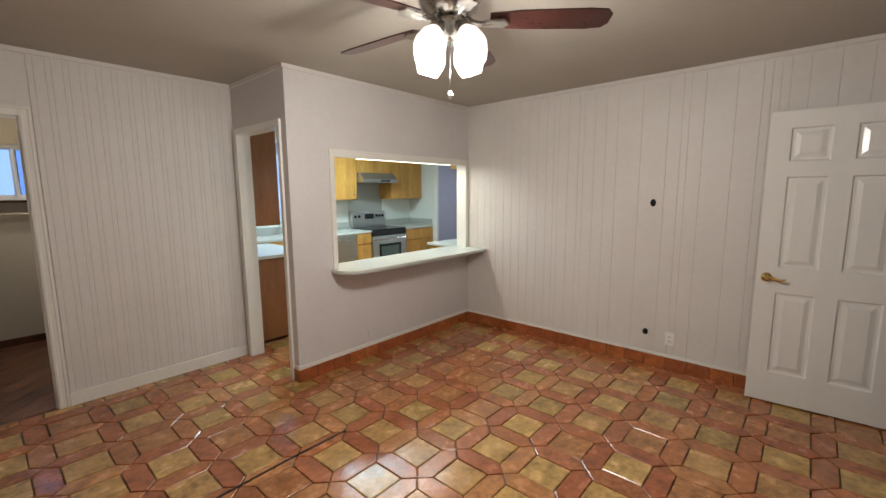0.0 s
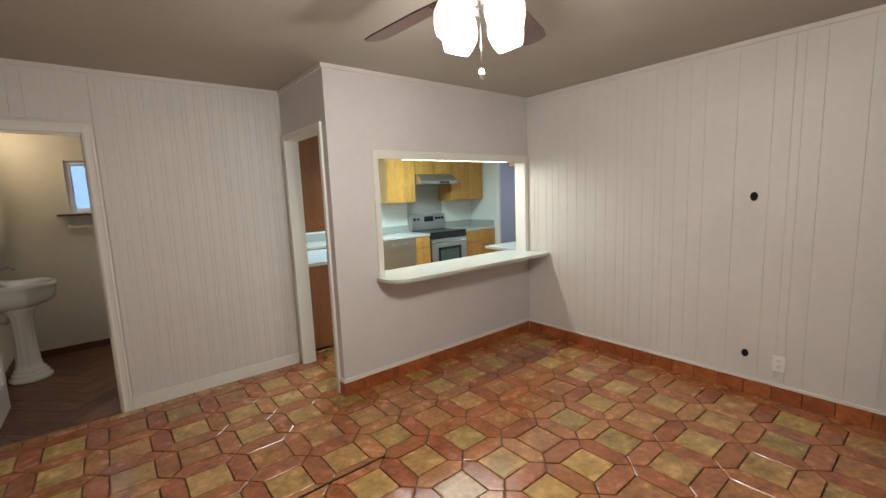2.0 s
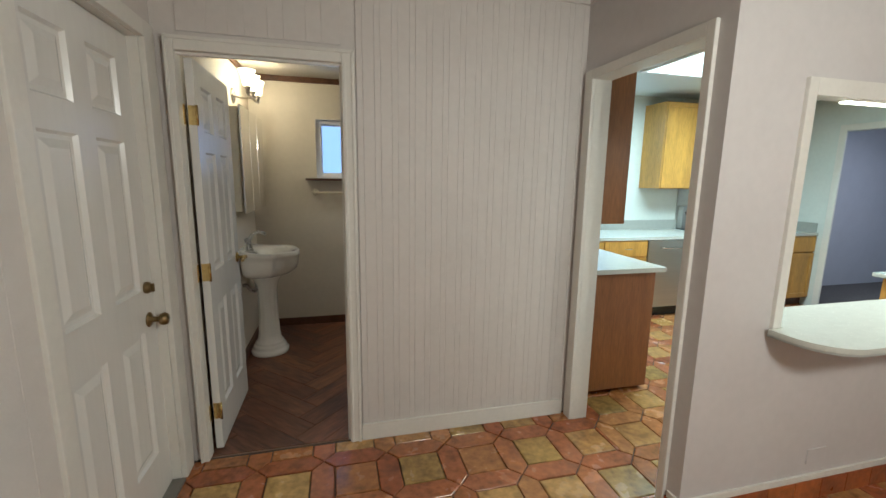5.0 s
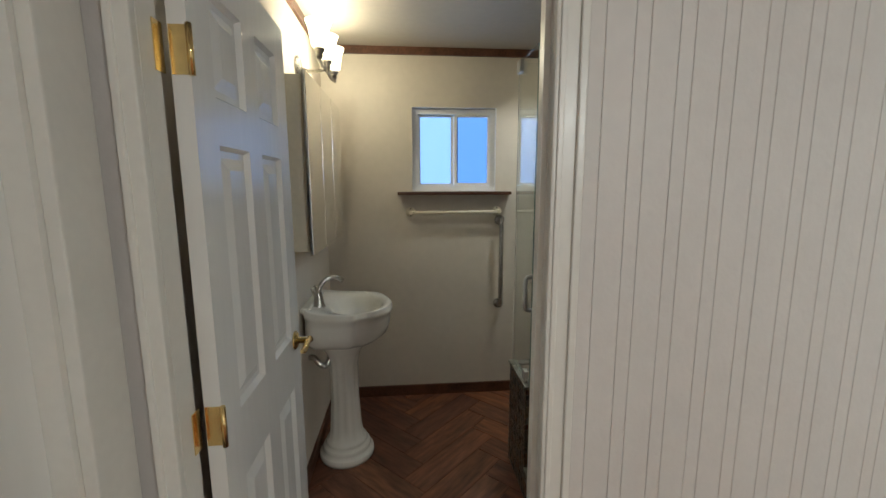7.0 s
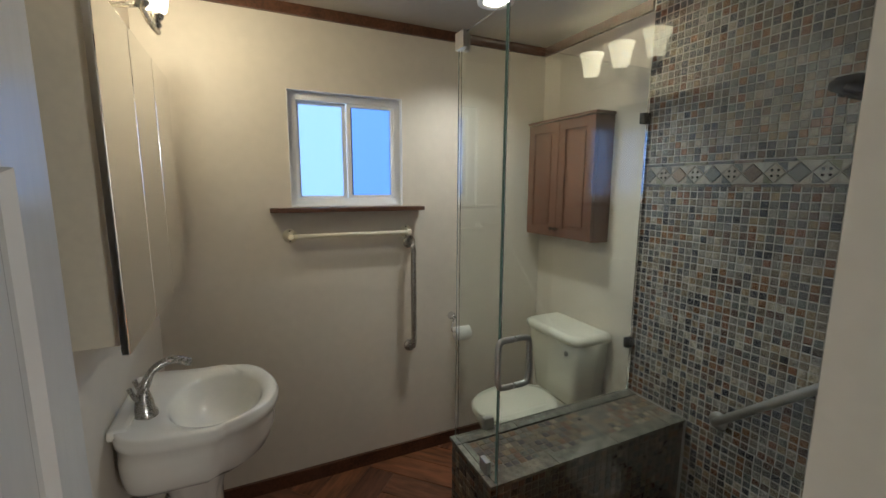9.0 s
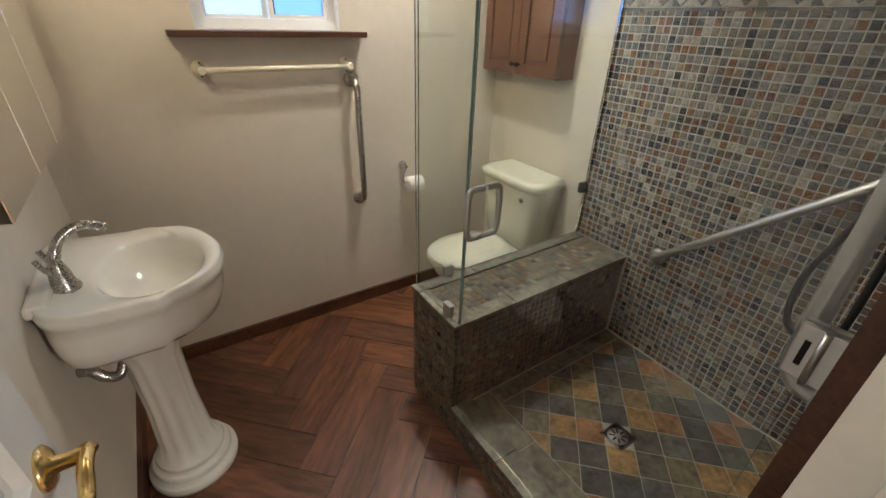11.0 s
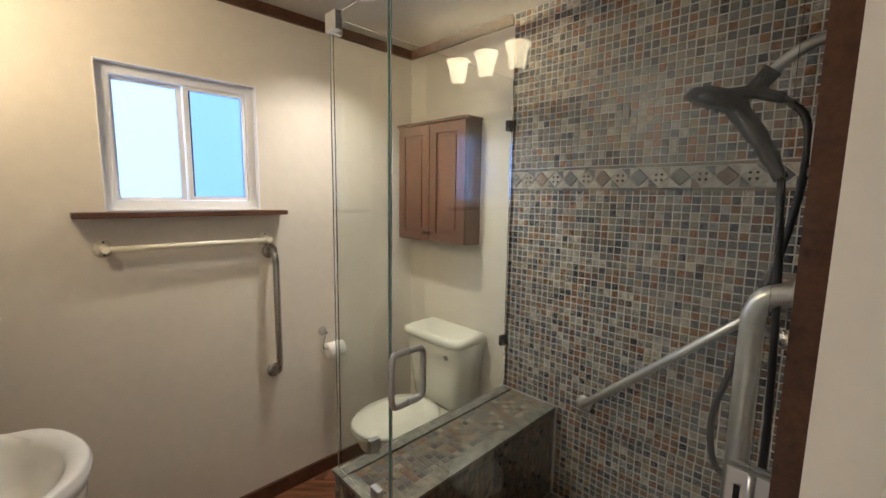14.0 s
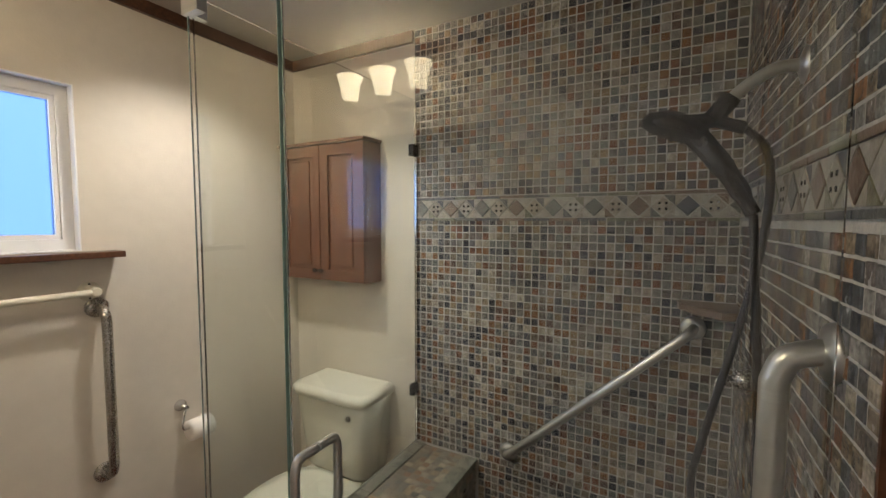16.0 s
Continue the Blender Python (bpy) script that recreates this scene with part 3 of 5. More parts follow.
panel_door("door_open", "white painted six-panel door standing open against the wall", 0.76, 2.03,
           Matrix.Translation((3.998, -0.655, 0.012)) @ Matrix.Rotation(radians(93), 4, "Z"), 0.905, 0.70)
entry = panel_door("door_entry", "white painted six-panel entry door with deadbolt, closed", 0.73, 2.03,
                   Matrix.Translation((XW - 0.085, 2.914, 0.012)) @ Matrix.Rotation(radians(90), 4, "Z") @ Matrix.Translation((0, -0.036, 0)), 0.84, 0.665, brass=AGED, latch="knob", both=False)
bm = bmesh.new()
lathe(bm, [(0.026, 0), (0.026, 0.012), (0.020, 0.020), (0.0, 0.022)], Matrix.Translation((0.665, 0, 0.985)) @ Matrix.Rotation(radians(90), 4, "X"), 20)
bx(bm, 0.661, 0.669, -0.034, -0.020, 0.967, 1.003)
part("deadbolt", bm, AGED, entry, "aged brass deadbolt")
strike = single("strike_plate", boxes((0.5275, 0.5295, YL + 0.034, YD + 0.003, 0.93, 0.985), (0.5255, 0.529, YL + 0.038, YL + 0.05, 0.943, 0.970)), BRASS, "brass strike plate let into the door jamb", "strike plate")


# ---- dining room ----
# bar counter with a rounded end
bar = thing("bar_counter", "pale laminate bar counter with a rounded end in the serving hatch", "counter", at=(0, 0, 0))
arc = [(2.215 + 0.17 - 0.17 * math.sin(radians(a)), 2.60 + 0.17 - 0.17 * math.cos(radians(a)) - 0.025) for a in range(90, -1, -10)]
out = [(2.215, YP - 0.017)] + arc + [(XR - 0.001, 2.565), (XR - 0.001, YP - 0.017)]
part("worktop", slab(bmesh.new(), out, 0.866, 0.887), LAMINATE, bar)
part("worktop_inner", slab(bmesh.new(), [(2.298, YP - 0.017), (4.029, YP - 0.017), (4.029, 3.05), (2.298, 3.05)], 0.858, 0.887), LAMINATE, bar)
inset = [(x + 0.004, y + 0.004) for x, y in out[:-2]] + [(XR - 0.001, 2.569), (XR - 0.001, YP - 0.018)]
part("edge_band", slab(bmesh.new(), inset, 0.855, 0.866), BLUELAM, bar, "grey edge band under the counter")


def outlet(name, label, m, mat, plug=True):
    o = thing(name, label, "outlet", "wall plates", m)
    part("plate", box(-0.035, 0.035, -0.006, 0, -0.057, 0.057, bevel=0.003), mat, o)
    for z in (-0.02, 0.02):
        bm = box(-0.016, 0.016, -0.009, -0.006, z - 0.014, z + 0.014, bevel=0.003)
        part("socket", bm, mat, o)
        part("slot", boxes((-0.008, -0.005, -0.0095, -0.009, z - 0.005, z + 0.006), (0.005, 0.008, -0.0095, -0.009, z - 0.005, z + 0.006)), HOLE, o)


outlet("power_outlet", "white duplex power outlet on the panelled wall", Matrix.Translation((XR, 0.655, 0.27)) @ Matrix.Rotation(radians(-90), 4, "Z"), WHITEPLASTIC)
single("blank_plate", box(2.585, 2.70, YP - 0.006, YP, 0.19, 0.265, bevel=0.003), DRYWALL, "painted-over blank plate low on the wall", "wall plate")
for z, r in ((1.424, 0.026), (0.297, 0.024)):
    bm = bmesh.new()
    lathe(bm, [(r, 0), (r * 1.04, 0.003), (r * 0.9, 0.004), (r * 0.86, 0.0015), (0.0, 0.0015)], Matrix.Translation((XR - 0.0005, 0.852, z)) @ Matrix.Rotation(radians(-90), 4, "Y") @ Matrix.Diagonal((1.15, 0.85, 1, 1)), 20)
    single("cable_hole", bm, HOLE, "dark round cable hole cut in the wall", "hole", "cable holes")

# ceiling fan with light kit
fan = thing("ceiling_fan", "ceiling fan with mahogany blades and four lit shades", "ceiling fan", at=(FAN[0], FAN[1], 0))
part("canopy", lathe(bmesh.new(), [(0.075, 2.47), (0.085, 2.455), (0.10, 2.43), (0.13, 2.40), (0.135, 2.32), (0.115, 2.285), (0.08, 2.26), (0.06, 2.25)][::-1]), NICKEL, fan, "brushed nickel motor housing")
part("switch_housing", lathe(bmesh.new(), [(0.03, 2.15), (0.05, 2.158), (0.058, 2.18), (0.058, 2.225), (0.07, 2.24), (0.06, 2.25)]), NICKEL, fan)
for k in range(5):
    a = radians(-50 + 72 * k)
    m = Matrix.Rotation(a, 4, "Z")
    bm = bmesh.new()
    ol = [(0.17, -0.045), (0.30, -0.060), (0.58, -0.066), (0.65, -0.058), (0.675, -0.03), (0.675, 0.03), (0.65, 0.058), (0.58, 0.066), (0.30, 0.060), (0.17, 0.045)]
    slab(bm, ol, -0.003, 0.003)
    bm.transform(m @ Matrix.Translation((0, 0, 2.245)) @ Matrix.Rotation(radians(-13), 4, "X"))
    part("blade", bm, BLADE, fan)
    bm = bmesh.new()
    tube(bm, spline([(0.07, 0, 2.255), (0.11, 0, 2.234), (0.15, 0, 2.232), (0.20, 0, 2.238)]), 0.011, 10)
    slab(bm, [(0.15, -0.03), (0.23, -0.038), (0.25, 0), (0.23, 0.038), (0.15, 0.03)], 2.226, 2.235)
    bm.transform(m)
    part("blade_arm", bm, NICKEL, fan)
for k in range(4):
    a = radians(41.5 + 45 + 90 * k)
    tilt = Matrix.Rotation(a, 4, "Z") @ Matrix.Translation((0.085, 0, 2.20)) @ Matrix.Rotation(radians(158), 4, "Y")
    bm = lathe(bmesh.new(), [(0.018, 0.0), (0.030, 0.012), (0.052, 0.035), (0.069, 0.072), (0.072, 0.100), (0.062, 0.135), (0.047, 0.160), (0.045, 0.160), (0.059, 0.133), (0.068, 0.100), (0.065, 0.072)], tilt, 28, 0.93, 0.93, False)
    part("shade", bm, SHADE, fan, "lit frosted glass bell shade")
    bm = lathe(bmesh.new(), [(0.012, -0.03), (0.022, -0.02), (0.026, 0.004), (0.022, 0.012)], tilt, 16)
    tube(bm, [(0.03 * math.cos(a), 0.03 * math.sin(a), 2.20), (0.09 * math.cos(a), 0.09 * math.sin(a), 2.205)], 0.009, 8)
    part("shade_holder", bm, NICKEL, fan)
bm = tube(bmesh.new(), [(-0.02, -0.018, 2.165), (-0.021, -0.019, 1.955)], 0.0022, 6)
part("pull_chain", bm, CHROME, fan)
part("chain_pull", lathe(bmesh.new(), [(0.002, 1.957), (0.007, 1.95), (0.0085, 1.935), (0.006, 1.918), (0.0, 1.912)], Matrix.Translation((-0.021, -0.019, 0)), 12), CHROME, fan, "small clear pull")


# ---- bathroom ----
# window: vinyl slider with frosted panes
win = tagged(thing("window_1", "white vinyl sliding window with frosted panes", "window"), kind="structure")
y0, y1 = YN + 0.035, YN + 0.085
bm = bmesh.new()
bx(bm, 0.30, 0.345, y0, y1, 1.475, 2.03); bx(bm, 0.835, 0.872, y0, y1, 1.475, 2.03)
bx(bm, 0.345, 0.835, y0, y1, 1.475, 1.515); bx(bm, 0.345, 0.835, y0, y1, 1.99, 2.03)
part("window_frame", bm, VINYL, win)
bm = bmesh.new()
bx(bm, 0.590, 0.609, y0 + 0.004, y0 + 0.03, 1.516, 1.989); bx(bm, 0.820, 0.834, y0 + 0.004, y0 + 0.03, 1.516, 1.989)
bx(bm, 0.609, 0.820, y0 + 0.004, y0 + 0.03, 1.516, 1.532); bx(bm, 0.609, 0.820, y0 + 0.004, y0 + 0.03, 1.974, 1.989)
part("sash", bm, VINYL, win)
bm = bmesh.new()
bx(bm, 0.570, 0.588, y0 + 0.03, y0 + 0.048, 1.516, 1.989); bx(bm, 0.346, 0.358, y0 + 0.03, y0 + 0.048, 1.516, 1.989)
bx(bm, 0.358, 0.570, y0 + 0.03, y0 + 0.048, 1.516, 1.528); bx(bm, 0.358, 0.570, y0 + 0.03, y0 + 0.048, 1.976, 1.989)
part("sash", bm, VINYL, win)
part("pane", box(0.609, 0.820, y0 + 0.012, y0 + 0.018, 1.532, 1.974), FROSTED, win).visible_shadow = False
part("pane", box(0.358, 0.570, y0 + 0.036, y0 + 0.042, 1.528, 1.976), BRIGHTPANE, win).visible_shadow = False
part("latch", box(0.592, 0.604, y0 - 0.01, y0 + 0.003, 1.70, 1.76, bevel=0.004), VINYL, win)
part("seal", box(0.6095, 0.615, y0 + 0.008, y0 + 0.0118, 1.533, 1.973), HOLE, win, "dark rubber seal")
part("reveal", boxes((0.30, 0.304, YN - 0.002, y0 - 0.001, 1.475, 2.03), (0.868, 0.872, YN - 0.002, y0 - 0.001, 1.475, 2.03), (0.304, 0.868, YN - 0.002, y0 - 0.001, 2.026, 2.03), (0.304, 0.868, YN - 0.002, y0 - 0.001, 1.475, 1.479)), VINYL, win)
tagged(single("window_sill", box(0.20, 0.968, YN - 0.082, YN - 0.003, 1.452, 1.473, bevel=0.003), DARKWOOD, "dark stained wooden sill board", "sill"), kind="structure")

# towel bar
tb = thing("towel_bar", "cream enamelled towel bar under the window sill", "towel bar", at=(0, 0, 0))
part("bar", tube(bmesh.new(), [(0.29, YN - 0.055, 1.335), (0.88, YN - 0.055, 1.335)], 0.011), CREAMMETAL, tb)
for x in (0.285, 0.885):
    bm = bmesh.new()
    lathe(bm, [(0.034, 0), (0.034, 0.005), (0.020, 0.010), (0.015, 0.03), (0.017, 0.06), (0.012, 0.068)], Matrix.Translation((x, YN, 1.335)) @ Matrix.Rotation(radians(90), 4, "X"), 20)
    br = part("bracket", bm, CREAMMETAL, tb)
    for dz in (-0.024, 0.024):
        part("screw", lathe(bmesh.new(), [(0.005, 0), (0.004, 0.003), (0, 0.004)], Matrix.Translation((x, YN - 0.006, 1.335 + dz)) @ Matrix.Rotation(radians(90), 4, "X"), 8), BRONZE, br)


def grab_bar(name, label, a, b, out, off, r, mat, flange=0.04):
    """A bar between two flanges on a wall; out is the wall's outward normal."""
    g = thing(name, label, "grab bar", at=(0, 0, 0))
    a, b, out = Vector(a), Vector(b), Vector(out)
    d = (b - a).normalized()
    e = 0.045
    pts = spline([a + out * 0.004, a + out * (off - e), a + out * (off - e * 0.3) + d * e * 0.3, a + out * off + d * e], 5)
    pts += spline([b + out * off - d * e, b + out * (off - e * 0.3) - d * e * 0.3, b + out * (off - e), b + out * 0.004], 5)
    part("bar", tube(bmesh.new(), pts, r, 18), mat, g)
    for p in (a, b):
        m = Matrix.Translation(p) @ out.to_track_quat("Z", "Y").to_matrix().to_4x4()
        part("flange", lathe(bmesh.new(), [(flange, 0), (flange, 0.006), (flange * 0.9, 0.012), (r * 1.15, 0.016)], m, 24), mat, g)
    return g


grab_bar("grab_bar", "bronze-toned grab bar upright on the cream wall", (0.905, YN, 1.275), (0.905, YN, 0.675), (0, -1, 0), 0.072, 0.0155, NICKEL, 0.036)
grab_bar("grab_bar", "brushed steel grab bar slanting across the mosaic", (XE - 0.004, 4.625, 0.645), (XE - 0.004, 4.0, 1.235), (-1, 0, 0), 0.055, 0.016, STEEL, 0.036)
grab_bar("grab_bar", "thick brushed steel grab bar upright beside the shower door", (0.93, YS + 0.004, 1.41), (0.93, YS + 0.004, 0.98), (0, 1, 0), 0.062, 0.017, STEEL)

# toilet paper
tp = thing("toilet_paper_holder", "chrome toilet paper holder on the cream wall", "paper holder", at=(0, 0, 0))
part("plate", lathe(bmesh.new(), [(0.024, 0), (0.024, 0.006), (0.012, 0.02), (0.008, 0.05)], Matrix.Translation((1.17, YN, 0.815)) @ Matrix.Rotation(radians(90), 4, "X"), 16), CHROME, tp)
part("arm", tube(bmesh.new(), spline([(1.17, YN - 0.045, 0.815), (1.15, YN - 0.06, 0.785), (1.145, YN - 0.062, 0.745), (1.17, YN - 0.062, 0.732), (1.27, YN - 0.062, 0.732)]), 0.005, 8), CHROME, tp)
single("toilet_roll", lathe(bmesh.new(), [(0.019, -0.045), (0.042, -0.045), (0.042, 0.045), (0.019, 0.045)], Matrix.Translation((1.215, YN - 0.062, 0.720)) @ Matrix.Rotation(radians(90), 4, "Y"), 24), PAPER, "half-used white toilet roll on its holder", "toilet roll")

# pedestal basin
SX, SY = XW, 5.20
basin = thing("pedestal_sink", "white porcelain pedestal sink with oval bowl against the wall", "sink", at=(SX, SY, 0))
OUT = 72


def rim(theta, s):
    """Plan of the basin: square to the shoulders, then a rounded front bowing out between them."""
    c, n = math.cos(theta), math.sin(theta)
    if c <= 0:
        x, y = 0.20 - 0.195 * abs(c) ** 0.35, 0.245 * math.copysign(abs(n) ** 0.45, n)
    else:
        a = min(1.0, abs(n) / 0.8) if c > 0.6 else 1.0
        if c > 0.6:
            x, y = 0.30 + 0.138 * math.sqrt(max(0.0, 1 - a * a)) + 0.012 * (1 - a), 0.222 * a
        else:
            f = c / 0.6
            x, y = 0.20 + 0.10 * f, 0.245 + 0.004 * f - 0.027 * max(0.0, (f - 0.7) / 0.3)
        y = math.copysign(y, n)
    return 0.2 + (x - 0.2) * s, y * s


bm = bmesh.new()
levels = [(0.32, 0.655), (0.50, 0.668), (0.78, 0.695), (0.91, 0.728), (0.955, 0.772), (0.965, 0.815), (0.97, 0.838), (1.0, 0.846), (1.0, 0.864), (0.982, 0.869), (0.985, 0.879), (0.95, 0.884)]
rings = []
for s, z in levels:
    ring = []
    for k in range(OUT):
        x, y = rim(2 * math.pi * k / OUT, s)
        back = max(0.0, 1 - x / 0.16)
        lift = 0.007 * math.exp(-((abs(y) - 0.19) / 0.06) ** 2) * (1 if z > 0.83 else 0) + (0.022 * back if z > 0.83 else 0)
        x = max(0.002, x if z > 0.82 else x - (1 - s) * 0.10)
        ring.append(bm.verts.new((x, y, z + lift)))
    rings.append(ring)
bowl = []
for s, z in ((1.0, 0.876), (0.93, 0.862), (0.82, 0.82), (0.62, 0.775), (0.36, 0.755), (0.10, 0.75)):
    bowl.append([bm.verts.new((0.258 + 0.147 * s * math.cos(2 * math.pi * k / OUT), 0.196 * s * math.sin(2 * math.pi * k / OUT), z)) for k in range(OUT)])
rings += bowl
for a, b in zip(rings, rings[1:]):
    for k in range(OUT):
        bm.faces.new((a[k], a[(k + 1) % OUT], b[(k + 1) % OUT], b[k])).smooth = True
bm.faces.new(rings[0][::-1])
bm.faces.new(rings[-1])
part("bowl", bm, PORCELAIN, basin)
part("back_ledge", box(0.002, 0.05, -0.19, 0.19, 0.882, 0.912, bevel=0.010), PORCELAIN, basin)
bm = bmesh.new()
seg = 48
prof = [(0.150, 0.0), (0.152, 0.015), (0.150, 0.032), (0.146, 0.036), (0.130, 0.040), (0.133, 0.056), (0.130, 0.070), (0.126, 0.073), (0.112, 0.077), (0.115, 0.090), (0.111, 0.103), (0.096, 0.110), (0.088, 0.17), (0.078, 0.34), (0.080, 0.55), (0.095, 0.615), (0.12, 0.655), (0.13, 0.68)]
rr = []
for r, z in prof:
    ring = []
    for k in range(seg):
        a = 2 * math.pi * k / seg
        f = r * (1 - (0.09 * (0.5 + 0.5 * math.cos(a * 12)) if 0.13 < z < 0.6 else 0))
        ring.append(bm.verts.new((0.175 + f * math.cos(a), f * 1.0 * math.sin(a), z)))
    rr.append(ring)
for a, b in zip(rr, rr[1:]):
    for k in range(seg):
        bm.faces.new((a[k], a[(k + 1) % seg], b[(k + 1) % seg], b[k])).smooth = True
bm.faces.new(rr[0][::-1]); bm.faces.new(rr[-1])
part("pedestal", bm, PORCELAIN, basin)
part("drain", lathe(bmesh.new(), [(0.024, 0.7505), (0.024, 0.754), (0.012, 0.755), (0, 0.753)], Matrix.Translation((0.258, 0, 0)), 20), CHROME, basin)
part("trap", tube(bmesh.new(), spline([(0.004, -0.05, 0.60), (0.03, -0.06, 0.60), (0.06, -0.07, 0.57), (0.09, -0.06, 0.555), (0.11, -0.04, 0.59), (0.13, -0.02, 0.66)]), 0.016, 12), NICKEL, basin, "dull metal drain trap")
tap = thing("faucet", "brushed nickel arched faucet on the basin", "faucet", at=(SX + 0.072, SY - 0.075, 0.888))
part("base", lathe(bmesh.new(), [(0.034, 0), (0.034, 0.008), (0.027, 0.02), (0.024, 0.045), (0.018, 0.07), (0.012, 0.09)], seg=24), NICKEL, tap)
part("spout", tube(bmesh.new(), spline([(0.0, 0.0, 0.05), (0.002, 0.004, 0.09), (0.03, 0.02, 0.135), (0.075, 0.04, 0.15), (0.118, 0.06, 0.125)]), [0.015] * 8 + [0.0125] * 10 + [0.013] * 7, 14), NICKEL, tap)
for s in (-1, 1):
    part("lever", tube(bmesh.new(), spline([(-0.005, s * 0.012, 0.05), (-0.016, s * 0.028, 0.075), (-0.026, s * 0.03, 0.105)]), 0.007, 8), NICKEL, tap)

# mirror cabinet of three doors
mc = thing("mirror_cabinet", "three-door mirrored medicine cabinet on the wall", "mirror cabinet", at=(0, 0, 0))
part("body", box(XW + 0.001, -0.148, 4.76, 5.55, 1.235, 1.955), CREAMMETAL, mc)
for a, b in ((4.72, 4.995), (4.999, 5.275), (5.279, 5.56)):
    part("mirror_door", box(-0.146, -0.130, a, b, 1.225, 1.965, bevel=0.002), MIRROR, mc)

# three-shade vanity light
vl = thing("vanity_light", "three-shade bronze vanity light, lit, above the mirror", "wall lamp", at=(0, 0, 0))
part("backplate", lathe(bmesh.new(), [(0.06, 0), (0.06, 0.008), (0.045, 0.018), (0.02, 0.022)], Matrix.Translation((XW, 5.23, 2.10)) @ Matrix.Rotation(radians(90), 4, "Y"), 24), NICKEL, vl)
bm = tube(bmesh.new(), spline([(XW + 0.01, 5.23, 2.10), (XW + 0.07, 5.23, 2.085), (-0.14, 5.23, 2.095)]), 0.008, 10)
tube(bm, spline([(-0.13, 5.01, 2.09), (-0.135, 5.12, 2.085), (-0.14, 5.23, 2.10), (-0.135, 5.34, 2.085), (-0.13, 5.45, 2.09)]), 0.009, 10)
part("arm", bm, NICKEL, vl)
for k in range(3):
    m = Matrix.Translation((-0.13, 5.04 + 0.19 * k, 2.09))
    part("socket", lathe(bmesh.new(), [(0.008, 0.0), (0.018, 0.012), (0.013, 0.026), (0.024, 0.035), (0.026, 0.052)], m, 18), NICKEL, vl)
    part("shade", lathe(bmesh.new(), [(0.026, 0.05), (0.036, 0.062), (0.040, 0.09), (0.046, 0.13), (0.060, 0.165), (0.057, 0.165), (0.043, 0.13), (0.036, 0.09)], m, 26, caps=False), VSHADE, vl, "lit frosted bell shade").visible_shadow = False

dl = thing("downlight", "recessed round ceiling downlight, lit", "downlight", at=(1.17, 5.40, HB))
part("trim_ring", lathe(bmesh.new(), [(0.060, -0.001), (0.085, -0.001), (0.085, -0.008), (0.062, -0.010)], seg=32, caps=False), WHITEPLASTIC, dl)
part("lens", lathe(bmesh.new(), [(0.059, -0.0025), (0.05, -0.003), (0.0, -0.004)], seg=28), DOWNGLOW, dl)

# wall cabinet over the toilet
wc = thing("wall_cabinet", "cherry-stained two-door wall cabinet above the toilet", "cabinet", at=(0, 0, 0))
part("body", box(1.695, XE + 0.004, 5.27, 5.80, 1.295, 1.935, bevel=0.002), CABWOOD, wc)
part("cornice", box(1.665, XE + 0.004, 5.262, 5.808, 1.936, 1.952, bevel=0.004), CABWOOD, wc)
for a, b, ky in ((5.272, 5.533, 5.515), (5.537, 5.798, 5.555)):
    bm = bmesh.new()
    bx(bm, 1.674, 1.694, a, a + 0.05, 1.30, 1.932); bx(bm, 1.674, 1.694, b - 0.05, b, 1.30, 1.932)
    bx(bm, 1.674, 1.694, a + 0.05, b - 0.05, 1.30, 1.35); bx(bm, 1.674, 1.694, a + 0.05, b - 0.05, 1.882, 1.932)
    bx(bm, 1.684, 1.694, a + 0.05, b - 0.05, 1.35, 1.882)
    bx(bm, 1.677, 1.686, a + 0.068, b - 0.068, 1.368, 1.864, 0.004)
    dr = part("cabinet_door", bm, CABWOOD, wc)
    part("knob", lathe(bmesh.new(), [(0.006, 0), (0.006, 0.01), (0.013, 0.018), (0.010, 0.026), (0, 0.028)], Matrix.Translation((1.674, ky, 1.345)) @ Matrix.Rotation(radians(-90), 4, "Y"), 14), BRONZE, dr)

# toilet
TY = 5.415
tl = thing("toilet", "biscuit white two-piece toilet with closed lid", "toilet", at=(0, 0, 0))
bm = bmesh.new()
def oval(x0, x1, hw, z, n=36, blunt=0.75):
    cx = (x0 + x1) / 2
    return [bm.verts.new((cx + (x1 - x0) / 2 * math.copysign(abs(math.cos(2 * math.pi * k / n)) ** (blunt if math.cos(2 * math.pi * k / n) > 0 else 1), math.cos(2 * math.pi * k / n)), TY + hw * math.copysign(abs(math.sin(2 * math.pi * k / n)) ** 0.9, math.sin(2 * math.pi * k / n)), z)) for k in range(n)]
def loft(rings):
    for a, b in zip(rings, rings[1:]):
        for k in range(len(a)):
            bm.faces.new((a[k], a[(k + 1) % len(a)], b[(k + 1) % len(a)], b[k])).smooth = True
    bm.faces.new(rings[0][::-1]); bm.faces.new(rings[-1])
loft([oval(1.27, 1.74, 0.11, 0.0), oval(1.27, 1.74, 0.105, 0.03), oval(1.29, 1.73, 0.10, 0.12), oval(1.24, 1.72, 0.12, 0.22), oval(1.15, 1.72, 0.165, 0.33), oval(1.125, 1.73, 0.178, 0.385), oval(1.125, 1.74, 0.178, 0.40)])
part("bowl", bm, BISCUIT, tl)
bm = bmesh.new()
loft([oval(1.118, 1.575, 0.182, 0.401), oval(1.112, 1.58, 0.187, 0.410), oval(1.118, 1.578, 0.183, 0.420)])
part("seat", bm, BISCUIT, tl)
bm = bmesh.new()
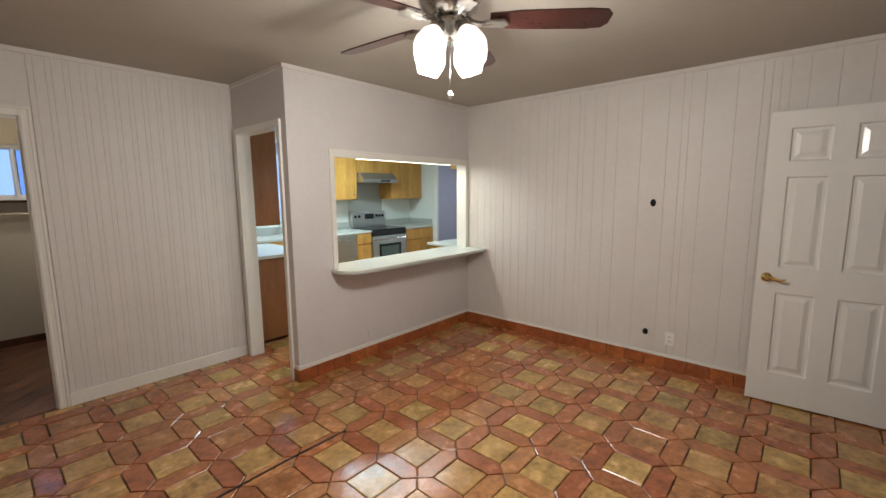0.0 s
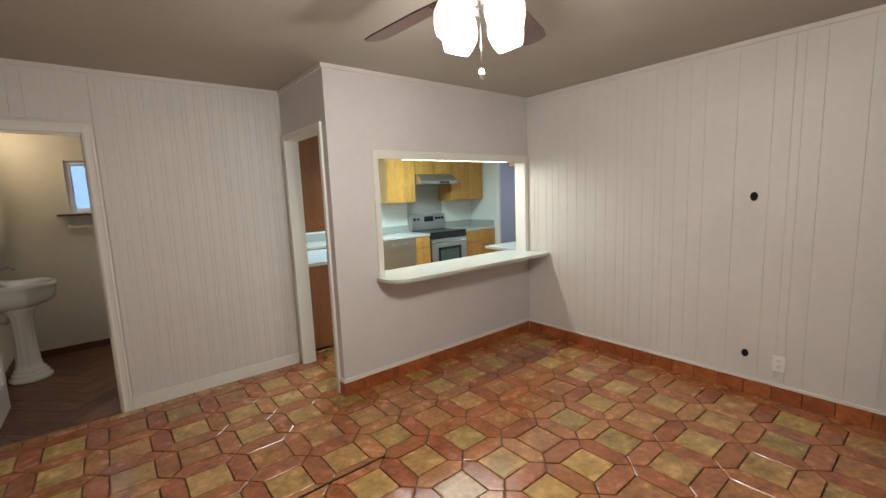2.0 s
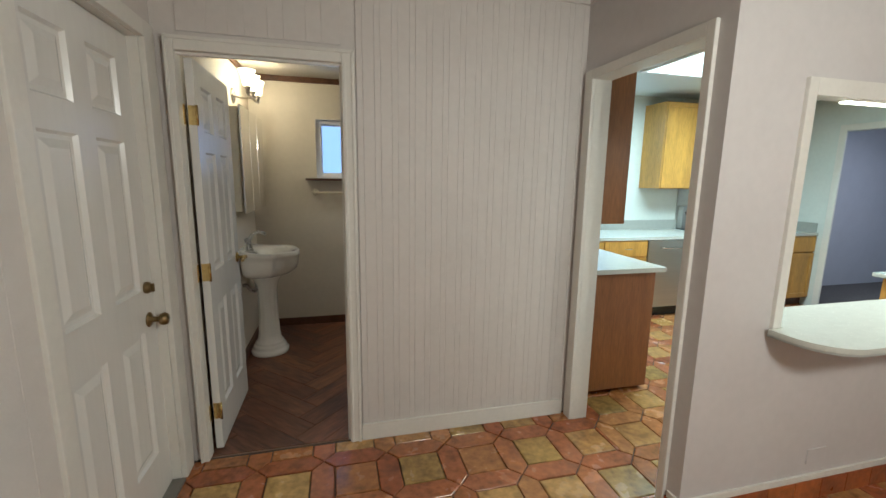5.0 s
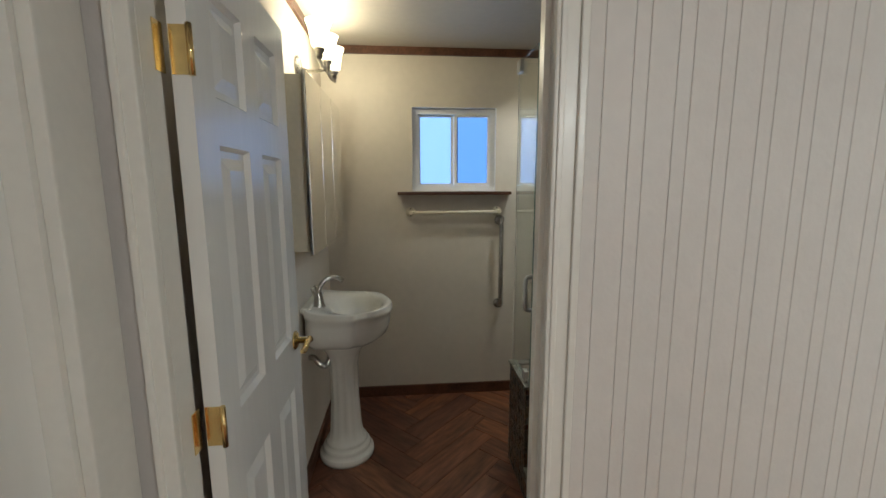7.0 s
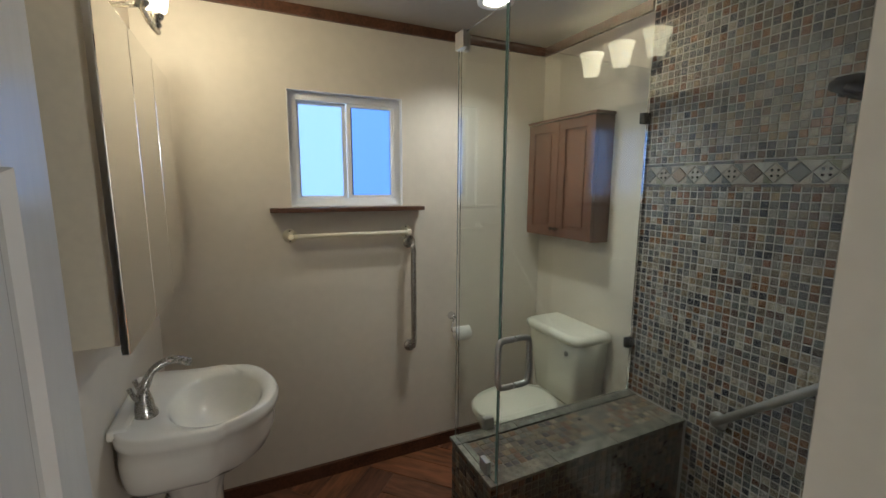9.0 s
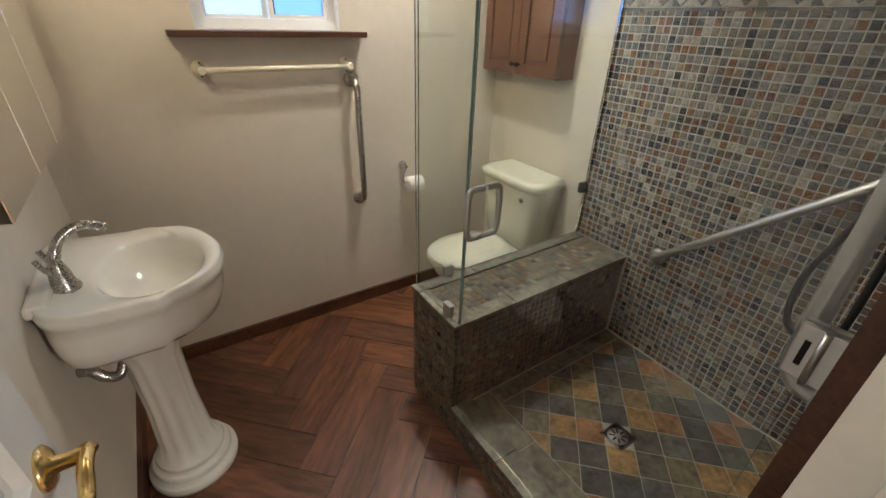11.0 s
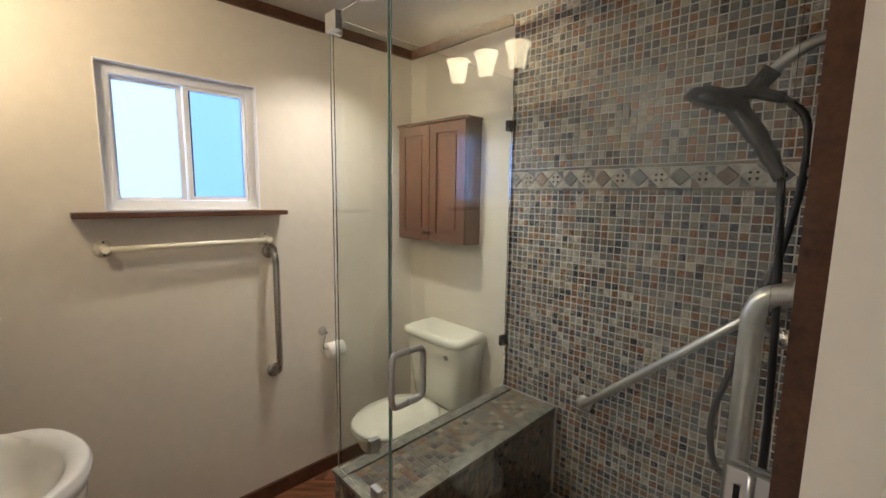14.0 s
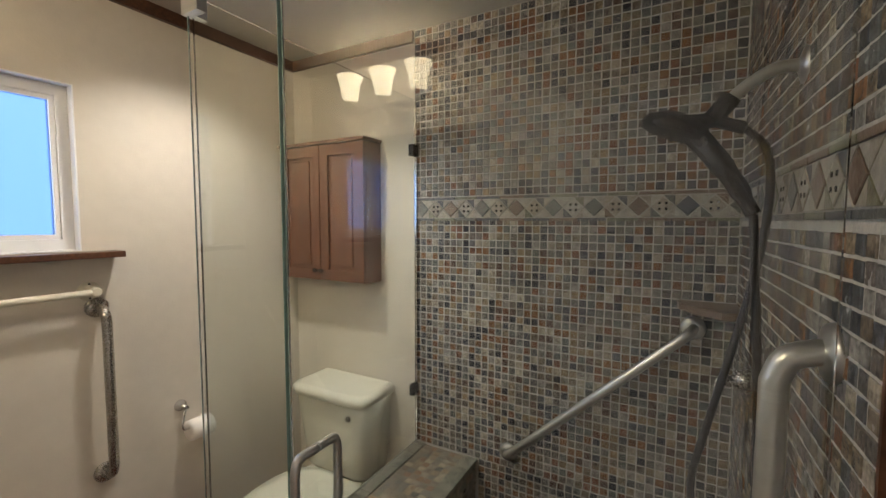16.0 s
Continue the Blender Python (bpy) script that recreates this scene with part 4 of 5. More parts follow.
loft([oval(1.116, 1.58, 0.184, 0.4205), oval(1.112, 1.585, 0.187, 0.430), oval(1.125, 1.58, 0.178, 0.441), oval(1.20, 1.55, 0.12, 0.446)])
part("lid", bm, BISCUIT, tl)
bm = bmesh.new()
tank = [(0.400, 0.165, 1.62), (0.43, 0.178, 1.60), (0.52, 0.188, 1.592), (0.65, 0.200, 1.580), (0.772, 0.208, 1.570)]
rg = []
for z, hw, xf in tank:
    rg.append([bm.verts.new(p) for p in ((xf + 0.03, TY - hw, z), (1.785, TY - hw, z), (1.785, TY + hw, z), (xf + 0.03, TY + hw, z), (xf + 0.008, TY + hw - 0.025, z), (xf, TY + hw - 0.06, z), (xf, TY - hw + 0.06, z), (xf + 0.008, TY - hw + 0.025, z))])
for a, b in zip(rg, rg[1:]):
    for k in range(8):
        bm.faces.new((a[k], a[(k + 1) % 8], b[(k + 1) % 8], b[k])).smooth = True
bm.faces.new(rg[0][::-1]); bm.faces.new(rg[-1])
part("tank", bm, BISCUIT, tl)
bm = bmesh.new()
for z, e in ((0.772, 0.012), (0.778, 0.0), (0.803, 0.0), (0.815, 0.008), (0.821, 0.024)):
    hw, xf = 0.222 - e, 1.552 + e
    ring = [bm.verts.new((x, y, z)) for x, y in ((1.788, TY - hw), (1.788, TY + hw), (xf + 0.05, TY + hw), (xf + 0.02, TY + hw - 0.012), (xf + 0.004, TY + hw - 0.05), (xf, TY + hw - 0.10), (xf, TY - hw + 0.10), (xf + 0.004, TY - hw + 0.05), (xf + 0.02, TY - hw + 0.012), (xf + 0.05, TY - hw))]
    if z > 0.772:
        for k in range(10):
            bm.faces.new((last[k], last[(k + 1) % 10], ring[(k + 1) % 10], ring[k])).smooth = True
    else:
        bm.faces.new(ring)
    last = ring
bm.faces.new(last)
part("tank_lid", bm, BISCUIT, tl)
part("flush_lever", lathe(bmesh.new(), [(0.014, 0), (0.014, 0.008), (0.006, 0.014), (0, 0.015)], Matrix.Translation((1.577, TY - 0.13, 0.715)) @ Matrix.Rotation(radians(-90), 4, "Y"), 14), NICKEL, tl)

# bench, kerb and shower tray
BX0, BY0, BY1, BZ = 0.80, 4.765, 5.075, 0.575
bench = thing("shower_bench", "mosaic-tiled shower bench with slate edging", "bench", at=(0, 0, 0))
part("core", box(BX0 + 0.006, XE + 0.003, BY0 + 0.006, BY1 - 0.001, 0, BZ - 0.014), BENCHGROUT, bench)
kerb = thing("shower_kerb", "low mosaic-faced shower kerb topped with slate", "kerb", at=(0, 0, 0))
part("core", box(BX0 + 0.006, 0.895, YS + 0.022, BY0 + 0.005, 0, 0.148), BENCHGROUT, kerb)
for a, b in ((3.905, 4.19), (4.194, 4.48), (4.484, BY0 - 0.002)):
    part("slate_cap", box(BX0 - 0.004, 0.903, a, b, 0.149, 0.163, bevel=0.002), SLAB, kerb)
x = BX0 - 0.004
while x < XE - 0.02:
    w = min(0.30, XE - 0.002 - x)
    part("slate_edging", box(x, x + w - 0.003, BY0 - 0.004, BY0 + 0.058, BZ - 0.013, BZ, bevel=0.002), SLAB, bench)
    part("slate_edging", box(x, x + w - 0.003, BY1 - 0.058, BY1 + 0.004, BZ - 0.013, BZ, bevel=0.002), SLAB, bench)
    x += 0.30
part("slate_edging", box(BX0 - 0.004, BX0 + 0.05, BY0 + 0.061, BY1 - 0.061, BZ - 0.013, BZ, bevel=0.002), SLAB, bench)
tray = structure("floor_shower", box(0.895, XE + 0.003, YS + 0.005, BY0 + 0.004, 0.0, 0.1335), MOSGROUT, "slate-tiled shower floor")
for a, b in ((YS + 0.012, 4.18), (4.184, 4.48), (4.484, BY0 - 0.004)):
    part("slate_border", box(0.906, 1.00, a, b, 0.128, 0.136, bevel=0.002), SLAB, tray)
for a, b in ((1.004, 1.26), (1.264, 1.52), (1.524, 1.785)):
    part("slate_border", box(a, b, BY0 - 0.075, BY0 - 0.002, 0.128, 0.136, bevel=0.002), SLAB, tray)


def clip_poly(poly, x0, x1, y0, y1):
    for ax, lim, s in ((0, x0, 1), (0, x1, -1), (1, y0, 1), (1, y1, -1)):
        out = []
        for p, q in zip(poly, poly[1:] + poly[:1]):
            dp, dq = s * (p[ax] - lim), s * (q[ax] - lim)
            if dp >= 0:
                out.append(p)
            if dp * dq < 0:
                t = dp / (dp - dq)
                out.append((p[0] + t * (q[0] - p[0]), p[1] + t * (q[1] - p[1])))
        poly = out
        if len(poly) < 3:
            return []
    return poly


def area(poly):
    return 0.5 * abs(sum(p[0] * q[1] - q[0] * p[1] for p, q in zip(poly, poly[1:] + poly[:1])))


def pillow(bm, poly, z0, z1, soft):
    """A tile over an outline, its upper edge drawn in by soft."""
    cx, cy = sum(p[0] for p in poly) / len(poly), sum(p[1] for p in poly) / len(poly)
    lo = [bm.verts.new((x, y, z0)) for x, y in poly]
    mid = [bm.verts.new((x, y, z1 - soft * 0.7)) for x, y in poly]
    hi = []
    for x, y in poly:
        d = math.hypot(x - cx, y - cy) or 1
        f = max(0.2, 1 - soft * 1.4 / d)
        hi.append(bm.verts.new((cx + (x - cx) * f, cy + (y - cy) * f, z1)))
    n = len(poly)
    for a, b in ((lo, mid), (mid, hi)):
        for k in range(n):
            bm.faces.new((a[k], a[(k + 1) % n], b[(k + 1) % n], b[k]))
    bm.faces.new(hi)


# diamond-laid slate of the shower floor
step = 0.104
for i in range(-14, 15):
    for j in range(-14, 15):
        u, v = i * step, j * step
        c = [(u + a, v + b) for a, b in ((0.0015, 0.0015), (step - 0.0015, 0.0015), (step - 0.0015, step - 0.0015), (0.0015, step - 0.0015))]
        poly = [(1.290 + (p - q) * 0.7071, 4.325 - step * 0.7071 + (p + q) * 0.7071) for p, q in c]
        if i == 0 and j == 0:
            continue
        poly = clip_poly(poly, 1.004, 1.787, YS + 0.012, BY0 - 0.079)
        if poly and area(poly) > 0.0006:
            bm = bmesh.new()
            pillow(bm, poly, 0.126, 0.1355, 0.002)
            part("slate_tile", bm, SLATEFLOOR, tray)
dn = thing("shower_drain", "square chrome shower drain set in the slate", "drain", at=Matrix.Translation((1.290, 4.325, 0.1285)))
part("frame", boxes((-0.05, 0.05, -0.05, -0.044, 0, 0.007), (-0.05, 0.05, 0.044, 0.05, 0, 0.007), (-0.05, -0.044, -0.044, 0.044, 0, 0.007), (0.044, 0.05, -0.044, 0.044, 0, 0.007)), CHROME, dn)
part("grate", lathe(box(-0.044, 0.044, -0.044, 0.044, 0, 0.005), [(0.040, 0.005), (0.038, 0.0065), (0, 0.0068)], seg=24), STEEL, dn)
for k in range(8):
    bm = box(0.012, 0.033, -0.0028, 0.0028, 0.0062, 0.0075)
    bm.transform(Matrix.Rotation(radians(45 * k), 4, "Z"))
    part("slot", bm, HOLE, dn)

# shower glass, hinges, clips, handle
gd = thing("shower_door", "frameless clear glass shower door with steel handle, closed", "shower door", at=(0, 0, 0))
part("pane", box(0.817, 0.825, YS + 0.035, BY0 - 0.008, 0.175, 2.10), SHOWERGLASS, gd).visible_shadow = False
part("pane_edge", box(0.817, 0.825, BY0 - 0.0078, BY0 - 0.006, 0.175, 2.10), GLASSEDGE, gd, "green ground glass edge")
part("pane_edge", box(0.817, 0.825, YS + 0.035, BY0 - 0.008, 2.1002, 2.1015), GLASSEDGE, gd, "green ground glass edge")
bm = bmesh.new()
for s, xf in ((-1, 0.817), (1, 0.825)):
    ys, z0h, z1h = 4.685, 0.972, 1.122
    o = xf + s * 0.055
    tube(bm, spline([(xf, ys, z0h), (xf + s * 0.035, ys, z0h), (o - s * 0.006, ys, z0h + 0.006), (o, ys, z0h + 0.03), (o, ys, (z0h + z1h) / 2), (o, ys, z1h - 0.03), (o - s * 0.006, ys, z1h - 0.006), (xf + s * 0.035, ys, z1h), (xf, ys, z1h)], 5), 0.0095, 14)
part("handle", bm, STEEL, gd, "brushed steel back-to-back handle")
for z in (0.35, 1.12, 1.87):
    bm = bmesh.new()
    bx(bm, 0.806, 0.8165, YS + 0.006, YS + 0.062, z - 0.046, z + 0.046, 0.003)
    bx(bm, 0.8255, 0.836, YS + 0.006, YS + 0.062, z - 0.046, z + 0.046, 0.003)
    tube(bm, [(0.803, YS + 0.030, z - 0.046), (0.803, YS + 0.030, z + 0.046)], 0.005, 8)
    hg = part("hinge", bm, STEEL, gd, "square brushed steel glass hinge")
    part("hinge_slot", boxes((0.8050, 0.8058, YS + 0.042, YS + 0.050, z - 0.022, z + 0.022)), HOLE, hg)
gp = thing("glass_return_panel", "clear glass panel standing on the bench end", "glass panel", "shower glass", at=(0, 0, 0))
part("pane", box(0.817, 0.825, BY0 + 0.006, BY1 - 0.004, BZ + 0.001, 2.10), SHOWERGLASS, gp).visible_shadow = False
part("pane_edge", box(0.817, 0.825, BY0 + 0.0042, BY0 + 0.0058, BZ + 0.001, 2.10), GLASSEDGE, gp, "green ground glass edge")
part("pane_edge", box(0.817, 0.825, BY1 - 0.0038, BY1 - 0.002, BZ + 0.001, 2.10), GLASSEDGE, gp, "green ground glass edge")
part("clip", box(0.808, 0.834, BY0 + 0.05, BY0 + 0.095, BZ + 0.001, BZ + 0.05, bevel=0.003), STEEL, gp)
gb = thing("glass_back_panel", "clear glass panel between bench and toilet", "glass panel", "shower glass", at=(0, 0, 0))
part("pane", box(0.832, XE - 0.012, BY1 - 0.012, BY1 - 0.004, BZ + 0.001, 2.10), SHOWERGLASS, gb).visible_shadow = False
part("clip", box(0.95, 0.995, BY1 - 0.022, BY1 + 0.006, BZ + 0.001, BZ + 0.05, bevel=0.003), STEEL, gb)
part("corner_clip", boxes((0.808, 0.86, BY1 - 0.018, BY1 + 0.006, 2.052, 2.108), (0.808, 0.834, BY1 - 0.055, BY1 - 0.018, 2.052, 2.108)), STEEL, gb)
part("wall_channel", boxes((XE - 0.014, XE - 0.004, BY1 - 0.016, BY1 - 0.013, BZ + 0.001, 1.98), (XE - 0.014, XE - 0.004, BY1 - 0.003, BY1, BZ + 0.001, 1.98)), CHROME, gb, "thin chrome wall channel")
for z in (0.80, 1.86):
    part("clip", box(XE - 0.05, XE - 0.006, BY1 - 0.022, BY1 + 0.006, z, z + 0.05, bevel=0.003), BRONZE, gb)

# shower head, hose, valve, corner shelf
sh = thing("hand_shower", "dark bronze twin shower head with hand wand and hose", "shower head", at=(0, 0, 0))
bm = lathe(bmesh.new(), [(0.03, 0), (0.03, 0.005), (0.012, 0.012)], Matrix.Translation((1.15, YS + 0.004, 1.84)) @ Matrix.Rotation(radians(-90), 4, "X"), 20)
tube(bm, spline([(1.15, YS + 0.005, 1.84), (1.15, YS + 0.045, 1.84), (1.15, YS + 0.085, 1.818), (1.15, YS + 0.115, 1.79)]), 0.0105, 12)
part("arm", bm, STEEL, sh, "brushed steel shower arm")
bm = tube(bmesh.new(), [(1.15, YS + 0.107, 1.80), (1.15, YS + 0.135, 1.765)], 0.017, 14)
tube(bm, spline([(1.15, YS + 0.135, 1.765), (1.15, YS + 0.115, 1.755), (1.155, YS + 0.085, 1.745)]), 0.011, 12)
part("diverter", bm, BRONZE, sh)
m = Matrix.Translation((1.148, YS + 0.195, 1.752)) @ Matrix.Rotation(radians(22), 4, "X")
bm = lathe(bmesh.new(), [(0.0, 0.028), (0.03, 0.026), (0.055, 0.014), (0.062, 0.0), (0.058, -0.010), (0.05, -0.013), (0.0, -0.013)], m, 30)
tube(bm, [(1.15, YS + 0.13, 1.762), (1.149, YS + 0.19, 1.765)], 0.013, 12)
for r, n in ((0.02, 6), (0.038, 12)):
    for k in range(n):
        lathe(bm, [(0.0028, -0.012), (0.002, -0.017), (0, -0.017)], m @ Matrix.Translation((r * math.cos(6.283 * k / n), r * math.sin(6.283 * k / n), 0)), 6)
part("rain_head", bm, BRONZE, sh)
part("wand", tube(bmesh.new(), spline([(1.14, YS + 0.165, 1.74), (1.13, YS + 0.135, 1.70), (1.12, YS + 0.10, 1.645), (1.115, YS + 0.072, 1.59)]), [0.02] * 5 + [0.019] * 5 + [0.016] * 5 + [0.012] * 4, 14), BRONZE, sh)
hose = spline([(1.155, YS + 0.085, 1.745), (1.16, YS + 0.05, 1.70), (1.16, YS + 0.045, 1.60), (1.16, YS + 0.065, 1.45), (1.15, YS + 0.12, 1.20), (1.135, YS + 0.145, 1.08), (1.115, YS + 0.13, 0.99), (1.11, YS + 0.085, 0.97), (1.11, YS + 0.05, 1.0), (1.115, YS + 0.055, 1.30), (1.115, YS + 0.072, 1.59)], 9)
part("hose", tube(bmesh.new(), hose, [0.0075 if k % 2 else 0.0066 for k in range(len(hose))], 10), RUBBER, sh, "black ribbed hose")
vv = thing("shower_valve", "chrome shower valve with lever on the mosaic", "shower valve", at=(0, 0, 0))
m = Matrix.Translation((1.30, YS + 0.004, 1.24)) @ Matrix.Rotation(radians(-90), 4, "X")
part("plate", lathe(bmesh.new(), [(0.075, 0), (0.075, 0.005), (0.06, 0.012), (0.028, 0.016)], m, 32), CHROME, vv)
part("stem", lathe(bmesh.new(), [(0.026, 0.014), (0.024, 0.05), (0.016, 0.062), (0, 0.066)], m, 20), NICKEL, vv)
part("lever", tube(bmesh.new(), spline([(1.30, YS + 0.06, 1.24), (1.29, YS + 0.09, 1.24), (1.275, YS + 0.10, 1.215)]), 0.008, 10), NICKEL, vv)
bm = slab(bmesh.new(), [(XE - 0.005, YS + 0.006), (XE - 0.005, YS + 0.17), (XE - 0.05, YS + 0.165), (XE - 0.12, YS + 0.12), (XE - 0.165, YS + 0.06), (XE - 0.17, YS + 0.006)], 1.30, 1.322)
single("corner_shelf", bm, SLATEDARK, "dark slate corner shelf in the shower", "shelf")


# ---- kitchen ----
def cabinet(name, label, x0, x1, y0, y1, z0, z1, fronts, side, wood=OAK, toe=0.0, group="kitchen cabinets", body=None):
    """A cabinet whose fronts face the given side (-y or -x); fronts are (a, b, low, high, pull) along the face."""
    c = thing(name, label, "cabinet", group, at=(0, 0, 0))
    part("body", box(x0, x1, y0, y1, z0 + toe, z1), body or wood, c)
    if toe:
        part("toe_kick", box(x0 + 0.002, x1 - 0.002, y0 + (0.06 if side == "-y" else 0), y1, z0, z0 + toe), DARKWOOD, c)
    for a, b, lo, hi, pull in fronts:
        bm = bmesh.new()
        e = 0.045 if hi - lo > 0.25 else 0.02
        bx(bm, a, a + e, -0.019, 0, lo, hi); bx(bm, b - e, b, -0.019, 0, lo, hi)
        bx(bm, a + e, b - e, -0.019, 0, lo, lo + e); bx(bm, a + e, b - e, -0.019, 0, hi - e, hi)
        bx(bm, a + e, b - e, -0.010 if e > 0.03 else -0.019, -0.001, lo + e, hi - e)
        bm.transform(Matrix.Translation((0, y0 - 0.001, 0)))
        d = part("cabinet_door" if hi - lo > 0.25 else "drawer", bm, wood, c)
        if pull:
            cx, cz = pull
            part("pull", tube(bmesh.new(), spline([(cx - 0.04, y0 - 0.02, cz), (cx - 0.03, y0 - 0.042, cz), (cx + 0.03, y0 - 0.042, cz), (cx + 0.04, y0 - 0.02, cz)], 4), 0.004, 8), NICKEL, d)
    return c


KY = 5.28
cabinet("base_cabinet", "honey oak sink base cabinet under the window", 2.62, 3.70, KY, 5.90, 0, 0.87, [(2.63, 3.16, 0.12, 0.68, None), (3.17, 3.69, 0.12, 0.68, None), (2.63, 3.16, 0.70, 0.86, None), (3.17, 3.69, 0.70, 0.86, (3.45, 0.78))], "-y", toe=0.1)
cabinet("base_cabinet", "honey oak three-drawer base unit beside the stove", 4.305, 4.60, KY, 5.90, 0, 0.87, [(4.315, 4.59, 0.70, 0.86, (4.45, 0.78)), (4.315, 4.59, 0.43, 0.68, (4.45, 0.58)), (4.315, 4.59, 0.12, 0.41, (4.45, 0.30))], "-y", toe=0.1)
cabinet("base_cabinet", "honey oak base cabinet with two doors beside the wall", 5.375, 6.095, KY, 5.90, 0, 0.87, [(5.385, 5.73, 0.12, 0.66, None), (5.74, 6.085, 0.12, 0.66, None), (5.385, 6.085, 0.68, 0.86, None)], "-y", toe=0.1)
cabinet("wall_cupboard", "honey oak upper cabinet beside the stove hood", 4.03, 4.56, 5.57, 5.90, 1.41, 2.36, [(4.04, 4.55, 1.42, 2.35, (4.50, 1.50))], "-y")
cabinet("wall_cupboard", "short honey oak cabinet above the stove hood", 4.565, 5.325, 5.57, 5.90, 1.86, 2.36, [(4.575, 4.94, 1.87, 2.35, None), (4.95, 5.315, 1.87, 2.35, None)], "-y")
cabinet("wall_cupboard", "honey oak two-door upper cabinet beside the kitchen wall", 5.33, 6.095, 5.57, 5.90, 1.41, 2.36, [(5.34, 5.71, 1.42, 2.35, None), (5.72, 6.085, 1.42, 2.35, None)], "-y")
single("worktop", boxes((2.0, 4.602, KY - 0.025, 5.885, 0.872, 0.905)), LAMINATE, "pale laminate worktop with the kitchen sink", "worktop", "worktops")
single("worktop", boxes((5.373, 6.098, KY - 0.025, 5.885, 0.872, 0.905)), LAMINATE, "pale laminate worktop beside the stove", "worktop", "worktops")
single("backsplash", boxes((2.0, 4.602, 5.886, 5.899, 0.906, 1.02)), BLUELAM, "grey laminate upstand behind the worktop", "backsplash")
single("backsplash", boxes((5.373, 6.085, 5.886, 5.899, 0.906, 1.02), (6.086, 6.099, KY, 5.899, 0.906, 1.02)), BLUELAM, "grey laminate upstand turning the corner", "backsplash")
cabinet("base_cabinet", "brown-ended base cabinet beside the doorway", 1.992, 2.62, 3.92, 4.86, 0, 0.87, [], "-y", wood=ENDPANEL, toe=0.03)
single("worktop", box(1.992, 2.68, 3.89, 4.90, 0.872, 0.905, bevel=0.004), LAMINATE, "pale laminate worktop of the corner unit", "worktop", "worktops")
cabinet("wall_cupboard", "tall brown-ended wall cupboard hung beside the doorway", 1.992, 2.375, 3.98, 4.7, 1.20, 2.30, [], "-y", wood=ENDPANEL)
cabinet("base_cabinet", "oak-ended peninsula cabinet behind the hatch", 4.28, 5.35, 2.96, 3.60, 0, 0.83, [], "-y", wood=OAK)
single("worktop", box(4.23, 5.38, 2.96, 3.64, 0.832, 0.862, bevel=0.004), LAMINATE, "pale laminate worktop of the peninsula", "worktop", "worktops")
cabinet("wall_cupboard", "oak wall cupboard hung above the peninsula", 4.30, 5.3, 2.96, 3.28, 1.81, 2.36, [], "-y", wood=OAK)

dw = thing("dishwasher", "stainless steel dishwasher with a bar handle", "dishwasher", at=(0, 0, 0))
part("body", box(3.705, 4.30, KY, 5.88, 0.10, 0.868), BLACK, dw)
part("door", box(3.71, 4.295, KY - 0.022, KY - 0.001, 0.12, 0.865, bevel=0.004), STEEL, dw)
part("handle", tube(bmesh.new(), spline([(3.86, KY - 0.022, 0.79), (3.88, KY - 0.055, 0.785), (4.0, KY - 0.06, 0.78), (4.12, KY - 0.055, 0.785), (4.14, KY - 0.022, 0.79)], 5), 0.009, 10), CHROME, dw)
part("kick", box(3.71, 4.295, KY + 0.05, KY + 0.07, 0.0, 0.10), BLACK, dw)
single("stove_backplate", box(4.606, 5.369, 5.894, 5.899, 0.92, 1.69), BLUELAM, "grey sheet on the wall behind the range", "wall panel")
rg = thing("range_stove", "stainless electric range with black glass top", "stove", at=(0, 0, 0))
part("body", box(4.606, 5.369, KY - 0.005, 5.88, 0.02, 0.895), BLACK, rg)
part("cooktop", box(4.604, 5.371, KY - 0.03, 5.80, 0.896, 0.914, bevel=0.003), BLACK, rg)
part("oven_door", box(4.612, 5.363, KY - 0.042, KY - 0.006, 0.24, 0.80, bevel=0.005), STEEL, rg)
part("oven_window", box(4.74, 5.235, KY - 0.046, KY - 0.0425, 0.36, 0.66, bevel=0.001), BLACK, rg)
part("oven_pane", box(4.79, 5.185, KY - 0.048, KY - 0.0462, 0.40, 0.62), OVENGLASS, rg)
part("oven_handle", tube(bmesh.new(), spline([(4.66, KY - 0.042, 0.745), (4.67, KY - 0.085, 0.745), (5.305, KY - 0.085, 0.745), (5.315, KY - 0.042, 0.745)], 4), 0.012, 10), CHROME, rg)
part("front_strip", box(4.612, 5.363, KY - 0.036, KY - 0.006, 0.81, 0.893, bevel=0.003), BLACK, rg)
part("warming_drawer", box(4.612, 5.363, KY - 0.040, KY - 0.006, 0.06, 0.225, bevel=0.005), STEEL, rg)
part("control_panel", box(4.62, 5.355, 5.80, 5.878, 0.915, 1.19, bevel=0.006), STEEL, rg)
part("display", box(4.89, 5.09, 5.795, 5.799, 1.06, 1.15), BLACK, rg)
for x in (4.68, 4.76, 5.15, 5.22, 5.29):
    part("knob", lathe(bmesh.new(), [(0.024, 0), (0.022, 0.02), (0.010, 0.024), (0, 0.024)], Matrix.Translation((x, 5.799, 1.11)) @ Matrix.Rotation(radians(90), 4, "X"), 16), BLACK, rg)
hd = thing("range_hood", "stainless under-cabinet range hood", "range hood", at=(0, 0, 0))
bm = bmesh.new()
prof = [(5.395, 1.70), (5.395, 1.75), (5.50, 1.858), (5.895, 1.858), (5.895, 1.70)]
for x in (4.57, 5.32):
    for y, z in prof:
        bm.verts.new((x, y, z))
bm.verts.ensure_lookup_table()
bm.faces.new(bm.verts[:5]); bm.faces.new(bm.verts[5:][::-1])
